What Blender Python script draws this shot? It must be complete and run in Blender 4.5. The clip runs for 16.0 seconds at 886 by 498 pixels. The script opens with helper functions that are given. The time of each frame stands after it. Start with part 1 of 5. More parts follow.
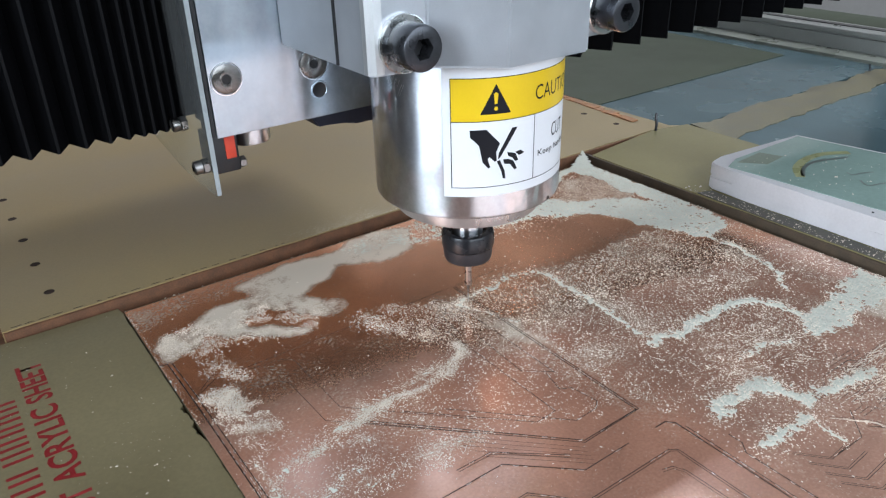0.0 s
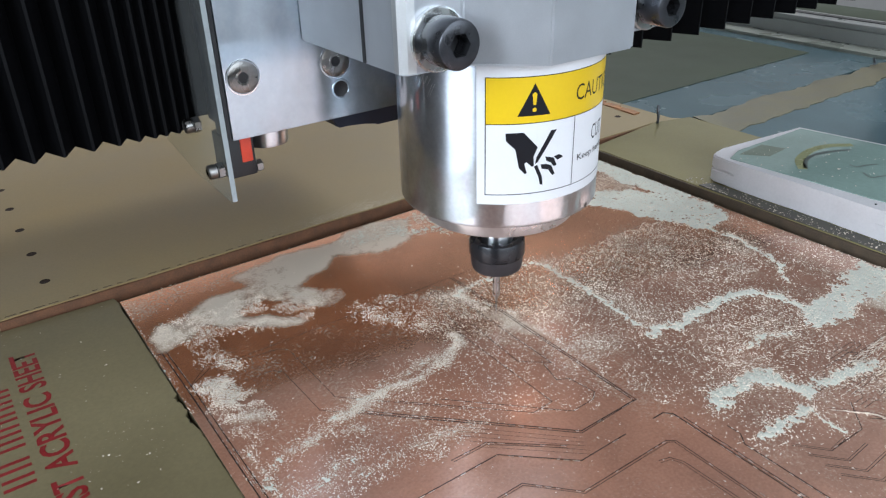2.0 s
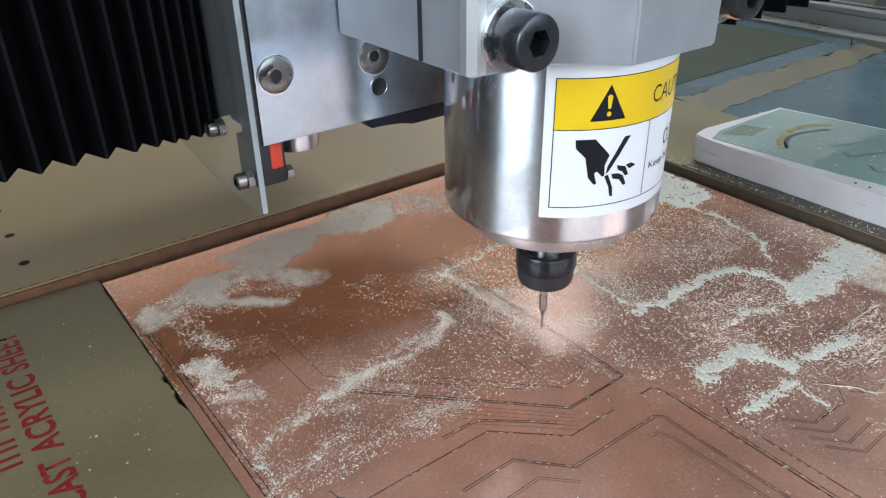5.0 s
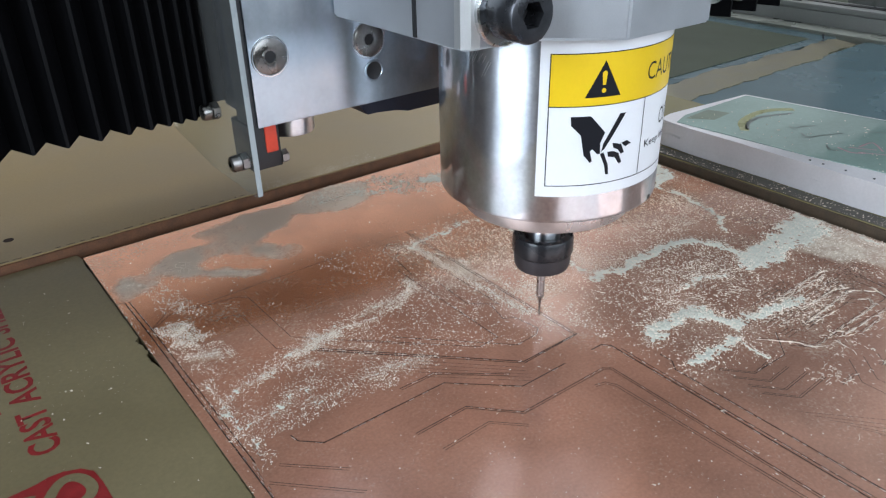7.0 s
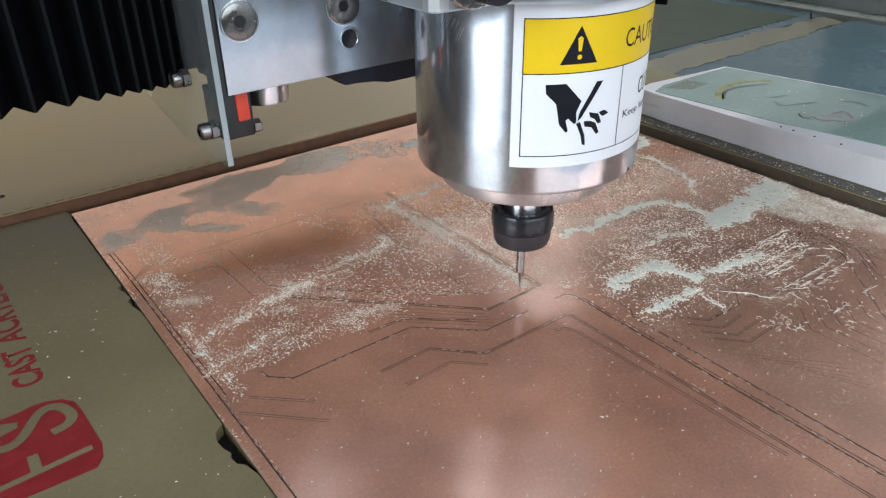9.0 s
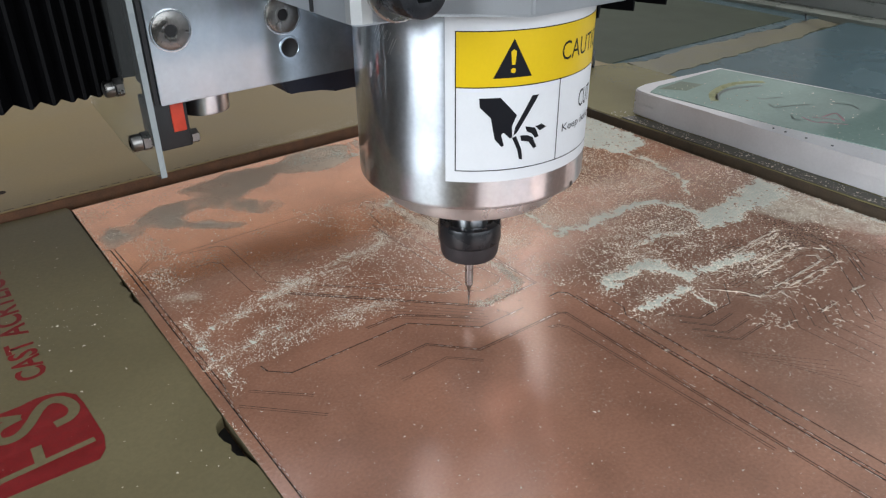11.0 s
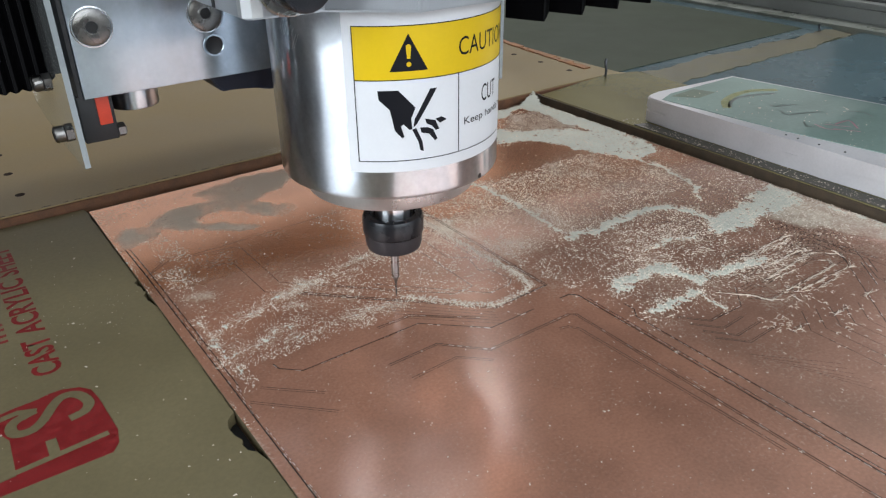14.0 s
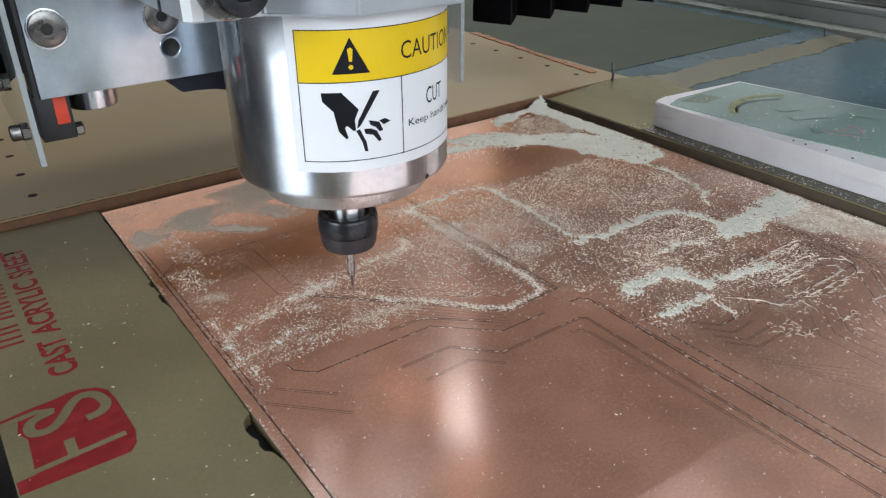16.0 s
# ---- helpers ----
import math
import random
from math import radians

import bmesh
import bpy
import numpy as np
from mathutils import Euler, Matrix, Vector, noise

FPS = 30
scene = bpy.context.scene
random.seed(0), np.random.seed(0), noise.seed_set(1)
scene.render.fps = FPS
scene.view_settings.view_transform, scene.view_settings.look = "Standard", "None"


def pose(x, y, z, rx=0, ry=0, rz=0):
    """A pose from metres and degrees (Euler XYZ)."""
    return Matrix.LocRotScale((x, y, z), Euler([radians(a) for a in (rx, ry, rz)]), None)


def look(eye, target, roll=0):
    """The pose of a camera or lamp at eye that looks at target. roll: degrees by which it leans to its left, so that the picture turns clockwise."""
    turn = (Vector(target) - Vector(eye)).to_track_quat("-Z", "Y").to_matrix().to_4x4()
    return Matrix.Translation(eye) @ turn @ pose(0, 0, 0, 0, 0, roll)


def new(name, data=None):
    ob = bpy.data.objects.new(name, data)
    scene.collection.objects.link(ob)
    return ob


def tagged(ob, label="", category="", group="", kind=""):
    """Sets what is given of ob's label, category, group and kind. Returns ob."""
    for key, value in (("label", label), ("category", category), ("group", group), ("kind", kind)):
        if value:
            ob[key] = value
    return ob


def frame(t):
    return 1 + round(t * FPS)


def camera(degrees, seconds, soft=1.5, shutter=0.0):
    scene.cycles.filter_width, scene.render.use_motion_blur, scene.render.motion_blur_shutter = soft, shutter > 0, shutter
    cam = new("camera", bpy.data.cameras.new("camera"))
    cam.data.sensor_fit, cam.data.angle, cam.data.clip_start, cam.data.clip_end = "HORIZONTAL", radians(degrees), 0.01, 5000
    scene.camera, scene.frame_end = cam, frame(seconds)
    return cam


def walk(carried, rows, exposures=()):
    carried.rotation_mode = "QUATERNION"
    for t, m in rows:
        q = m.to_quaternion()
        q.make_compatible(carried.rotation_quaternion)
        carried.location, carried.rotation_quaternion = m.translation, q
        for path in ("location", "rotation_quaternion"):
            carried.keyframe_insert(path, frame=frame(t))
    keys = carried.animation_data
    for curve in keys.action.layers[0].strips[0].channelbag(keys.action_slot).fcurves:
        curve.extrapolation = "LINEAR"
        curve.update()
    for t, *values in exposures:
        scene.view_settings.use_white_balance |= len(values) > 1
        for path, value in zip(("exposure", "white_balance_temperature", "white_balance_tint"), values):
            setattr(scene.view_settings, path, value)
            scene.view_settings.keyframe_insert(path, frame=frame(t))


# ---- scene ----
cam = camera(61.55, 16.0, soft=1.25)
walk(cam, [
    (0.0, pose(-0.15319, -0.11460, 0.15296, 62.545, 1.339, -36.000)),
    (0.5, pose(-0.15233, -0.11476, 0.15080, 62.684, 1.453, -35.850)),
    (1.0, pose(-0.15205, -0.11480, 0.14953, 62.685, 1.362, -35.781)),
    (1.5, pose(-0.15116, -0.11513, 0.14917, 62.555, 1.371, -35.666)),
    (2.0, pose(-0.15078, -0.11521, 0.14947, 62.330, 1.312, -35.660)),
    (2.5, pose(-0.15052, -0.11483, 0.14853, 62.297, 1.163, -35.654)),
    (3.0, pose(-0.15224, -0.11254, 0.14739, 62.219, 0.749, -36.182)),
    (3.5, pose(-0.15308, -0.11110, 0.14706, 61.972, 0.577, -36.516)),
    (4.0, pose(-0.15354, -0.11087, 0.14801, 61.476, 0.503, -36.810)),
    (6.5, pose(-0.15391, -0.12770, 0.14649, 60.837, 0.997, -37.510)),
    (7.0, pose(-0.15460, -0.13490, 0.14009, 61.917, 1.045, -37.560)),
    (7.5, pose(-0.15389, -0.14187, 0.13712, 61.914, 1.212, -37.341)),
    (8.0, pose(-0.15318, -0.14695, 0.13491, 61.460, 1.249, -37.106)),
    (8.5, pose(-0.15385, -0.14956, 0.13312, 61.071, 0.922, -37.168)),
    (9.0, pose(-0.15431, -0.15281, 0.13431, 60.933, 0.753, -37.100)),
    (11.5, pose(-0.15717, -0.15595, 0.13629, 60.798, 0.273, -37.191)),
    (12.0, pose(-0.15745, -0.15663, 0.13644, 60.861, 0.276, -37.041)),
    (12.5, pose(-0.15744, -0.15727, 0.13619, 61.028, 0.338, -36.806)),
    (13.0, pose(-0.15760, -0.15767, 0.13494, 61.316, 0.384, -36.577)),
    (13.5, pose(-0.15727, -0.15870, 0.13504, 61.452, 0.575, -36.273)),
    (14.0, pose(-0.15822, -0.15853, 0.13367, 61.772, 0.476, -36.177)),
    (14.5, pose(-0.15886, -0.15843, 0.13470, 61.682, 0.485, -36.077)),
    (15.0, pose(-0.15966, -0.15834, 0.13581, 61.593, 0.402, -35.981)),
    (15.5, pose(-0.16115, -0.15782, 0.13561, 61.729, 0.238, -36.007)),
    (16.0, pose(-0.16218, -0.15760, 0.13528, 61.883, 0.186, -35.957)),
], exposures=[(0.0, 0.03, 6250, 10), (2.0, 0.02, 6250, 10), (7.0, -0.02, 6250, 10), (8.5, -0.03, 6350, 10), (9.2, -0.06, 6420, 10), (11.3, -0.26, 6680, 10), (13.0, -0.25, 6650, 10), (16.0, -0.17, 6550, 10)])

# ---- light ----
MM = 0.001
world = bpy.data.worlds.new("sky")
scene.world = world
world.use_nodes = True
wn = world.node_tree.nodes
sky = wn.new("ShaderNodeTexSky")
sky.sky_type, sky.sun_disc = "NISHITA", False
sky.sun_elevation, sky.sun_rotation = radians(40), radians(200)
world.node_tree.links.new(sky.outputs[0], wn["Background"].inputs[0])
wn["Background"].inputs[1].default_value = 0.1


def window_light(name, where, target, sx, sy, watts, colour):
    data = bpy.data.lights.new(name, "AREA")
    data.shape, data.size, data.size_y, data.energy, data.color = "RECTANGLE", sx, sy, watts, colour
    ob = new(name, data)
    ob.matrix_world = look(where, target)
    return ob


# windows out of view, placed and sized from highlights and reflections on the metal
window_light("window_light_west", (-1.99, -0.27, 0.95), (0, -0.27, 0.95), 1.1, 1.3, 54, (0.85, 0.935, 1.0))
window_light("window_light_south", (0.3, -1.99, 0.95), (0.3, 0, 0.95), 3.0, 1.5, 55, (0.85, 0.935, 1.0))
window_light("window_light_north", (0.9, 2.99, 1.25), (0.9, 0, 1.25), 3.2, 0.9, 6.2, (1.0, 0.89, 0.70))
# no eastern window known: added fill for the spindle's right flank
window_light("fill_light_east", (2.99, 0.0, 1.05), (0, 0.0, 1.05), 1.6, 1.1, 15, (0.95, 0.98, 1.0))
# unseen overhead source, sized for the glows mirrored in the copper
window_light("assumed_lamp_light", (1.42, 1.36, 1.83), (1.42, 1.36, 0), 0.66, 0.80, 44, (0.97, 0.98, 1.0))


# ---- materials ----
def material(name, base, rough=0.5, metal=0.0, vary=0.15, scale=120.0, fine=1500.0, bump=0.1, rough_vary=0.1,
             aniso=0.0, tint=None, stretch=(1, 1, 1), coat=0.0, islands=False, specular=0.5):
    m = bpy.data.materials.new(name)
    m.use_nodes = True
    nt = m.node_tree
    bsdf = nt.nodes["Principled BSDF"]
    link = nt.links.new
    tc = nt.nodes.new("ShaderNodeTexCoord")
    mp = nt.nodes.new("ShaderNodeMapping")
    mp.inputs["Scale"].default_value = stretch
    link(tc.outputs["Object"], mp.inputs[0])
    big = nt.nodes.new("ShaderNodeTexNoise")
    big.inputs["Scale"].default_value, big.inputs["Detail"].default_value = scale, 5
    small = nt.nodes.new("ShaderNodeTexNoise")
    small.inputs["Scale"].default_value, small.inputs["Detail"].default_value = fine, 3
    link(mp.outputs[0], big.inputs["Vector"])
    link(mp.outputs[0], small.inputs["Vector"])
    dark = tint or tuple(c * (1 - vary) for c in base)
    light = tuple(min(1, c * (1 + vary * 0.6)) for c in base)
    ramp = nt.nodes.new("ShaderNodeMix")
    ramp.data_type = "RGBA"
    ramp.inputs["A"].default_value, ramp.inputs["B"].default_value = (*dark, 1), (*light, 1)
    fac = nt.nodes.new("ShaderNodeMapRange")
    fac.inputs["From Min"].default_value, fac.inputs["From Max"].default_value = 0.3, 0.7
    link(big.outputs[0], fac.inputs["Value"])
    link(fac.outputs[0], ramp.inputs["Factor"])
    grain = nt.nodes.new("ShaderNodeMix")
    grain.data_type, grain.blend_type = "RGBA", "MULTIPLY"
    grain.inputs["Factor"].default_value = min(1, vary * 1.5)
    link(ramp.outputs["Result"], grain.inputs["A"])
    if islands:
        geo = nt.nodes.new("ShaderNodeNewGeometry")
        spread = nt.nodes.new("ShaderNodeMapRange")
        spread.inputs["To Min"].default_value = 0.55
        link(geo.outputs["Random Per Island"], spread.inputs["Value"])
        link(spread.outputs[0], grain.inputs["B"])
    else:
        spread = nt.nodes.new("ShaderNodeMapRange")
        spread.inputs["From Min"].default_value, spread.inputs["From Max"].default_value = 0.3, 0.7
        spread.inputs["To Min"].default_value = 0.5
        link(small.outputs[0], spread.inputs["Value"])
        link(spread.outputs[0], grain.inputs["B"])
    link(grain.outputs["Result"], bsdf.inputs["Base Color"])
    rr = nt.nodes.new("ShaderNodeMapRange")
    rr.inputs["From Min"].default_value, rr.inputs["From Max"].default_value = 0.3, 0.7
    rr.inputs["To Min"].default_value, rr.inputs["To Max"].default_value = max(0.02, rough - rough_vary), min(1, rough + rough_vary)
    link(big.outputs[0], rr.inputs["Value"])
    link(rr.outputs[0], bsdf.inputs["Roughness"])
    bsdf.inputs["Metallic"].default_value = metal
    bsdf.inputs["Specular IOR Level"].default_value = specular
    if coat:
        bsdf.inputs["Coat Weight"].default_value, bsdf.inputs["Coat Roughness"].default_value = coat, 0.08
    if bump:
        b = nt.nodes.new("ShaderNodeBump")
        b.inputs["Strength"].default_value, b.inputs["Distance"].default_value = bump, 0.0002
        link(small.outputs[0], b.inputs["Height"])
        link(b.outputs[0], bsdf.inputs["Normal"])
    if aniso:
        bsdf.inputs["Anisotropic"].default_value = aniso
        tan = nt.nodes.new("ShaderNodeTangent")
        tan.direction_type, tan.axis = "RADIAL", "Z"
        bsdf.inputs["Anisotropic Rotation"].default_value = 0.25
        link(tan.outputs[0], bsdf.inputs["Tangent"])
    return m


def brushed(name, base, sharp, rough, share, scale=40.0, stretch=(1, 1, 1), vary=0.10):
    """Metal with fine horizontal brushing: a clear reflection mixed with one that is drawn out upright."""
    m = material(name, base, sharp, 1.0, vary, scale, 900, 0.03, sharp * 0.5, stretch=stretch)
    nt = m.node_tree
    out, one = nt.nodes["Material Output"], nt.nodes["Principled BSDF"]
    two = nt.nodes.new("ShaderNodeBsdfPrincipled")
    nt.links.new(one.inputs["Base Color"].links[0].from_socket, two.inputs["Base Color"])
    two.inputs["Metallic"].default_value, two.inputs["Roughness"].default_value = 1.0, rough
    two.inputs["Anisotropic"].default_value, two.inputs["Anisotropic Rotation"].default_value = 0.96, 0.25
    tan = nt.nodes.new("ShaderNodeTangent")
    tan.direction_type, tan.axis = "RADIAL", "Z"
    nt.links.new(tan.outputs[0], two.inputs["Tangent"])
    tc = nt.nodes.new("ShaderNodeTexCoord")
    mp = nt.nodes.new("ShaderNodeMapping")
    mp.inputs["Scale"].default_value = (70, 70, 45)
    wear = nt.nodes.new("ShaderNodeTexNoise")
    wear.inputs["Detail"].default_value, wear.inputs["Scale"].default_value = 4, 1
    amount = nt.nodes.new("ShaderNodeMapRange")
    amount.inputs["From Min"].default_value, amount.inputs["From Max"].default_value = 0.3, 0.7
    amount.inputs["To Min"].default_value, amount.inputs["To Max"].default_value = share - 0.2, share + 0.2
    mix = nt.nodes.new("ShaderNodeMixShader")
    nt.links.new(tc.outputs["Object"], mp.inputs[0])
    nt.links.new(mp.outputs[0], wear.inputs["Vector"])
    nt.links.new(wear.outputs[0], amount.inputs["Value"])
    nt.links.new(amount.outputs[0], mix.inputs[0])
    nt.links.new(one.outputs[0], mix.inputs[1])
    nt.links.new(two.outputs[0], mix.inputs[2])
    nt.links.new(mix.outputs[0], out.inputs[0])
    return m


def clear(name, tint, rough=0.02, haze=0.0):
    m = bpy.data.materials.new(name)
    m.use_nodes = True
    nt = m.node_tree
    nt.nodes.remove(nt.nodes["Principled BSDF"])
    out = nt.nodes["Material Output"]
    see = nt.nodes.new("ShaderNodeBsdfTransparent")
    shine = nt.nodes.new("ShaderNodeBsdfGlossy")
    mix = nt.nodes.new("ShaderNodeMixShader")
    see.inputs[0].default_value = (*tint, 1)
    shine.inputs["Roughness"].default_value = rough
    mix.inputs[0].default_value = 0.07
    nt.links.new(see.outputs[0], mix.inputs[1])
    nt.links.new(shine.outputs[0], mix.inputs[2])
    fog = nt.nodes.new("ShaderNodeBsdfDiffuse")
    fog.inputs[0].default_value = (0.75, 0.76, 0.76, 1)
    veil = nt.nodes.new("ShaderNodeMixShader")
    veil.inputs[0].default_value = haze
    nt.links.new(mix.outputs[0], veil.inputs[1])
    nt.links.new(fog.outputs[0], veil.inputs[2])
    nt.links.new(veil.outputs[0], out.inputs[0])
    return m


COPPER = material("copper_foil", (0.76, 0.42, 0.30), 0.24, 0.66, 0.24, 32, 1100, 0.10, 0.05)


def add_film(m):
    """Thin dust lying on the foil where the attribute says so, broken up by fine grain."""
    nt = m.node_tree
    out, bsdf = nt.nodes["Material Output"], nt.nodes["Principled BSDF"]
    att = nt.nodes.new("ShaderNodeAttribute")
    att.attribute_name = "film"
    tc = nt.nodes.new("ShaderNodeTexCoord")
    fine = nt.nodes.new("ShaderNodeTexNoise")
    fine.inputs["Scale"].default_value, fine.inputs["Detail"].default_value, fine.inputs["Roughness"].default_value = 900, 6, 0.7
    nt.links.new(tc.outputs["Object"], fine.inputs["Vector"])
    add = nt.nodes.new("ShaderNodeMath")
    add.operation = "ADD"
    nt.links.new(att.outputs["Fac"], add.inputs[0])
    nt.links.new(fine.outputs[0], add.inputs[1])
    ramp = nt.nodes.new("ShaderNodeMapRange")
    ramp.inputs["From Min"].default_value, ramp.inputs["From Max"].default_value = 0.64, 1.16
    ramp.inputs["To Max"].default_value = 0.93
    nt.links.new(add.outputs[0], ramp.inputs["Value"])
    # the second attribute splits the foil: duller in front, more mirror-like at the back
    bare = nt.nodes.new("ShaderNodeAttribute")
    bare.attribute_name = "bare"
    for name, worn, clean in (("Metallic", 0.34, 0.93), ("Roughness", 0.22, 0.16), ("Coat Weight", 1.0, 0.0)):
        share = nt.nodes.new("ShaderNodeMapRange")
        share.inputs["To Min"].default_value, share.inputs["To Max"].default_value = worn, clean
        nt.links.new(bare.outputs["Fac"], share.inputs["Value"])
        nt.links.new(share.outputs[0], bsdf.inputs[name])
    bsdf.inputs["Coat Roughness"].default_value, bsdf.inputs["Coat IOR"].default_value = 0.21, 1.9
    # amber tint puts the warm reflected glow at the back into the colour
    hue = nt.nodes.new("ShaderNodeMix")
    hue.data_type, hue.blend_type = "RGBA", "MULTIPLY"
    hue.inputs["B"].default_value = (0.96, 0.765, 0.52, 1)
    tint = nt.nodes.new("ShaderNodeMapRange")
    tint.inputs["From Min"].default_value = 0.5
    nt.links.new(bare.outputs["Fac"], tint.inputs["Value"])
    nt.links.new(tint.outputs[0], hue.inputs["Factor"])
    nt.links.new(bsdf.inputs["Base Color"].links[0].from_socket, hue.inputs["A"])
    dull = nt.nodes.new("ShaderNodeMix")
    dull.data_type, dull.blend_type = "RGBA", "MULTIPLY"
    dull.inputs["B"].default_value = (0.74, 0.655, 0.61, 1)
    front_share = nt.nodes.new("ShaderNodeMapRange")
    front_share.inputs["From Min"].default_value, front_share.inputs["From Max"].default_value = 0.5, 0.0
    nt.links.new(bare.outputs["Fac"], front_share.inputs["Value"])
    nt.links.new(front_share.outputs[0], dull.inputs["Factor"])
    nt.links.new(hue.outputs["Result"], dull.inputs["A"])
    nt.links.new(dull.outputs["Result"], bsdf.inputs["Base Color"])
    powder = nt.nodes.new("ShaderNodeBsdfDiffuse")
    powder.inputs["Color"].default_value = (0.54, 0.47, 0.385, 1)
    mix = nt.nodes.new("ShaderNodeMixShader")
    nt.links.new(ramp.outputs[0], mix.inputs[0])
    nt.links.new(bsdf.outputs[0], mix.inputs[1])
    nt.links.new(powder.outputs[0], mix.inputs[2])
    nt.links.new(mix.outputs[0], out.inputs[0])


add_film(COPPER)
# core colour darkened to paint the shading along the board's edge
SUBSTRATE = material("shaded_board_core", (0.09, 0.07, 0.035), 0.6)
GROOVE = material("milled_groove", (0.040, 0.026, 0.021), 0.8, 0, 0.3, 300, 3000, 0.2, specular=0.2)
BURR = material("groove_burr", (0.88, 0.74, 0.66), 0.5, 1.0, 0.2, 400, 3000)
DUST = material("milling_dust", (0.56, 0.57, 0.505), 0.95, 0, 0.10, 60, 2500, 0.6, 0.03, specular=0.1)
GRAIN = material("dust_grain", (0.70, 0.61, 0.51), 0.9, 0, 0.30, 80, 2500, 0, 0.05, islands=True, specular=0.1)
KRAFT = material("kraft_paper", (0.30, 0.220, 0.098), 0.40, 0, 0.14, 14, 1100, 0.12, 0.08)
OLIVE = material("aged_kraft_paper", (0.182, 0.149, 0.079), 0.5, 0, 0.18, 18, 900, 0.15, 0.08)
BROWN = material("raw_board_edge", (0.17, 0.075, 0.036), 0.75, 0, 0.35, 160, 1800, 0.5)
DULLEDGE = material("dull_board_edge", (0.085, 0.058, 0.036), 0.75, 0, 0.35, 160, 1800, 0.5)
REDINK = material("red_print", (0.23, 0.013, 0.014), 0.55, 0, 0.2, 300, 2500, 0.1)
ALU = material("brushed_aluminium", (0.80, 0.81, 0.83), 0.22, 1.0, 0.08, 40, 900, 0.04, 0.06)
POLISHED = brushed("polished_aluminium", (0.47, 0.53, 0.59), 0.11, 0.42, 0.5)
BLASTED = material("blasted_aluminium", (0.62, 0.645, 0.69), 0.36, 0.80, 0.06, 90, 3200, 0.20, 0.02)
TURNED = brushed("turned_steel", (0.76, 0.785, 0.83), 0.045, 0.38, 0.48, 60, vary=0.17)
NOSE = material("ground_steel", (0.66, 0.66, 0.67), 0.3, 0.85, 0.1, 60, 700, 0.05, 0.05)
DARKSTEEL = material("dull_steel_screw", (0.27, 0.26, 0.25), 0.3, 1.0, 0.2, 200, 2000, 0.15)
BLACKSTEEL = material("black_oxide_steel", (0.075, 0.078, 0.088), 0.3, 0.8, 0.2, 200, 2400, 0.15, 0.08)
ZINC = material("zinc_steel", (0.66, 0.68, 0.68), 0.28, 1.0, 0.15, 200, 2000, 0.12)
NUTBLACK = material("black_collet_nut", (0.022, 0.023, 0.027), 0.28, 0.3, 0.2, 150, 2000, 0.08, 0.08, aniso=0.4)
NUTGREY = material("dull_black_steel", (0.05, 0.048, 0.054), 0.42, 0.4, 0.2, 150, 2000, 0.08, 0.08)
CARBIDE = material("carbide_bit", (0.36, 0.35, 0.35), 0.3, 1.0, 0.15, 300, 3000, 0.1)
BELLOWS = material("black_bellows_cloth", (0.001, 0.001, 0.0015), 0.8, 0, 0.3, 120, 2600, 0.3, 0.06, specular=0.05)
# paler than the cloth, to paint the light on the creases
BELLOWSRIDGE = material("lit_bellows_ridge", (0.0035, 0.0035, 0.0045), 0.6, 0, 0.4, 90, 1200, 0.2, specular=0.12)
NAVY = material("dark_blue_casting", (0.018, 0.024, 0.045), 0.5, 0, 0.2, 150, 1500, 0.3)
BLACK = material("black_plastic", (0.014, 0.014, 0.016), 0.45, 0, 0.2, 200, 2000, 0.1)
REDPLASTIC = material("red_plastic", (0.62, 0.06, 0.03), 0.4, 0, 0.1, 200, 2000, 0.05)
PAPERWHITE = material("white_label", (0.74, 0.75, 0.78), 0.35, 0, 0.03, 60, 1200, 0.02, 0.05)
YELLOW = material("yellow_print", (0.74, 0.50, 0.010), 0.35, 0, 0.04, 60, 1200, 0.02, 0.05)
INK = material("black_print", (0.006, 0.0065, 0.010), 0.45, 0, 0.1, 100, 1200, 0.02, specular=0.25)
FOAM = material("white_foam_board", (0.60, 0.58, 0.595), 0.5, 0, 0.08, 50, 900, 0.3, 0.08)
FILM = material("glossy_film", (0.30, 0.41, 0.37), 0.12, 0, 0.12, 25, 500, 0.05, 0.05, coat=0.5)
BLUESHEET = material("blue_grey_sheet", (0.082, 0.135, 0.155), 0.25, 0, 0.12, 16, 600, 0.08, 0.08)
# shaded tone of the blue sheet behind the gantry; also the outer sheet
GREENSHEET = material("grey_green_sheet", (0.048, 0.063, 0.038), 0.5, 0, 0.12, 14, 600, 0.08, 0.08, specular=0.15)
TAPE = material("old_tan_tape", (0.155, 0.138, 0.078), 0.5, 0, 0.35, 60, 900, 0.3)
PALEALU = material("pale_corner_metal", (0.86, 0.87, 0.88), 0.5, 1.0, 0.05, 90, 2600, 0.05, 0.05)
RAILGREY = material("grey_rail_paint", (0.27, 0.28, 0.27), 0.35, 0, 0.1, 30, 900, 0.1)
PALESTRIP = material("pale_grey_green_strip", (0.20, 0.215, 0.185), 0.3, 0, 0.1, 30, 600, 0.08)
GLOSSKRAFT = material("varnished_kraft_paper", (0.26, 0.226, 0.105), 0.2, 0, 0.14, 14, 1100, 0.04, 0.05, coat=0.6)
OCHRE = material("ochre_print", (0.30, 0.31, 0.15), 0.3, 0, 0.2, 60, 900, 0.02)
OCHREPALE = material("faded_green_print", (0.20, 0.24, 0.19), 0.15, 0, 0.15, 60, 900, 0.02)
PINKINK = material("pink_print", (0.42, 0.20, 0.24), 0.4, 0, 0.2, 60, 900, 0.02)
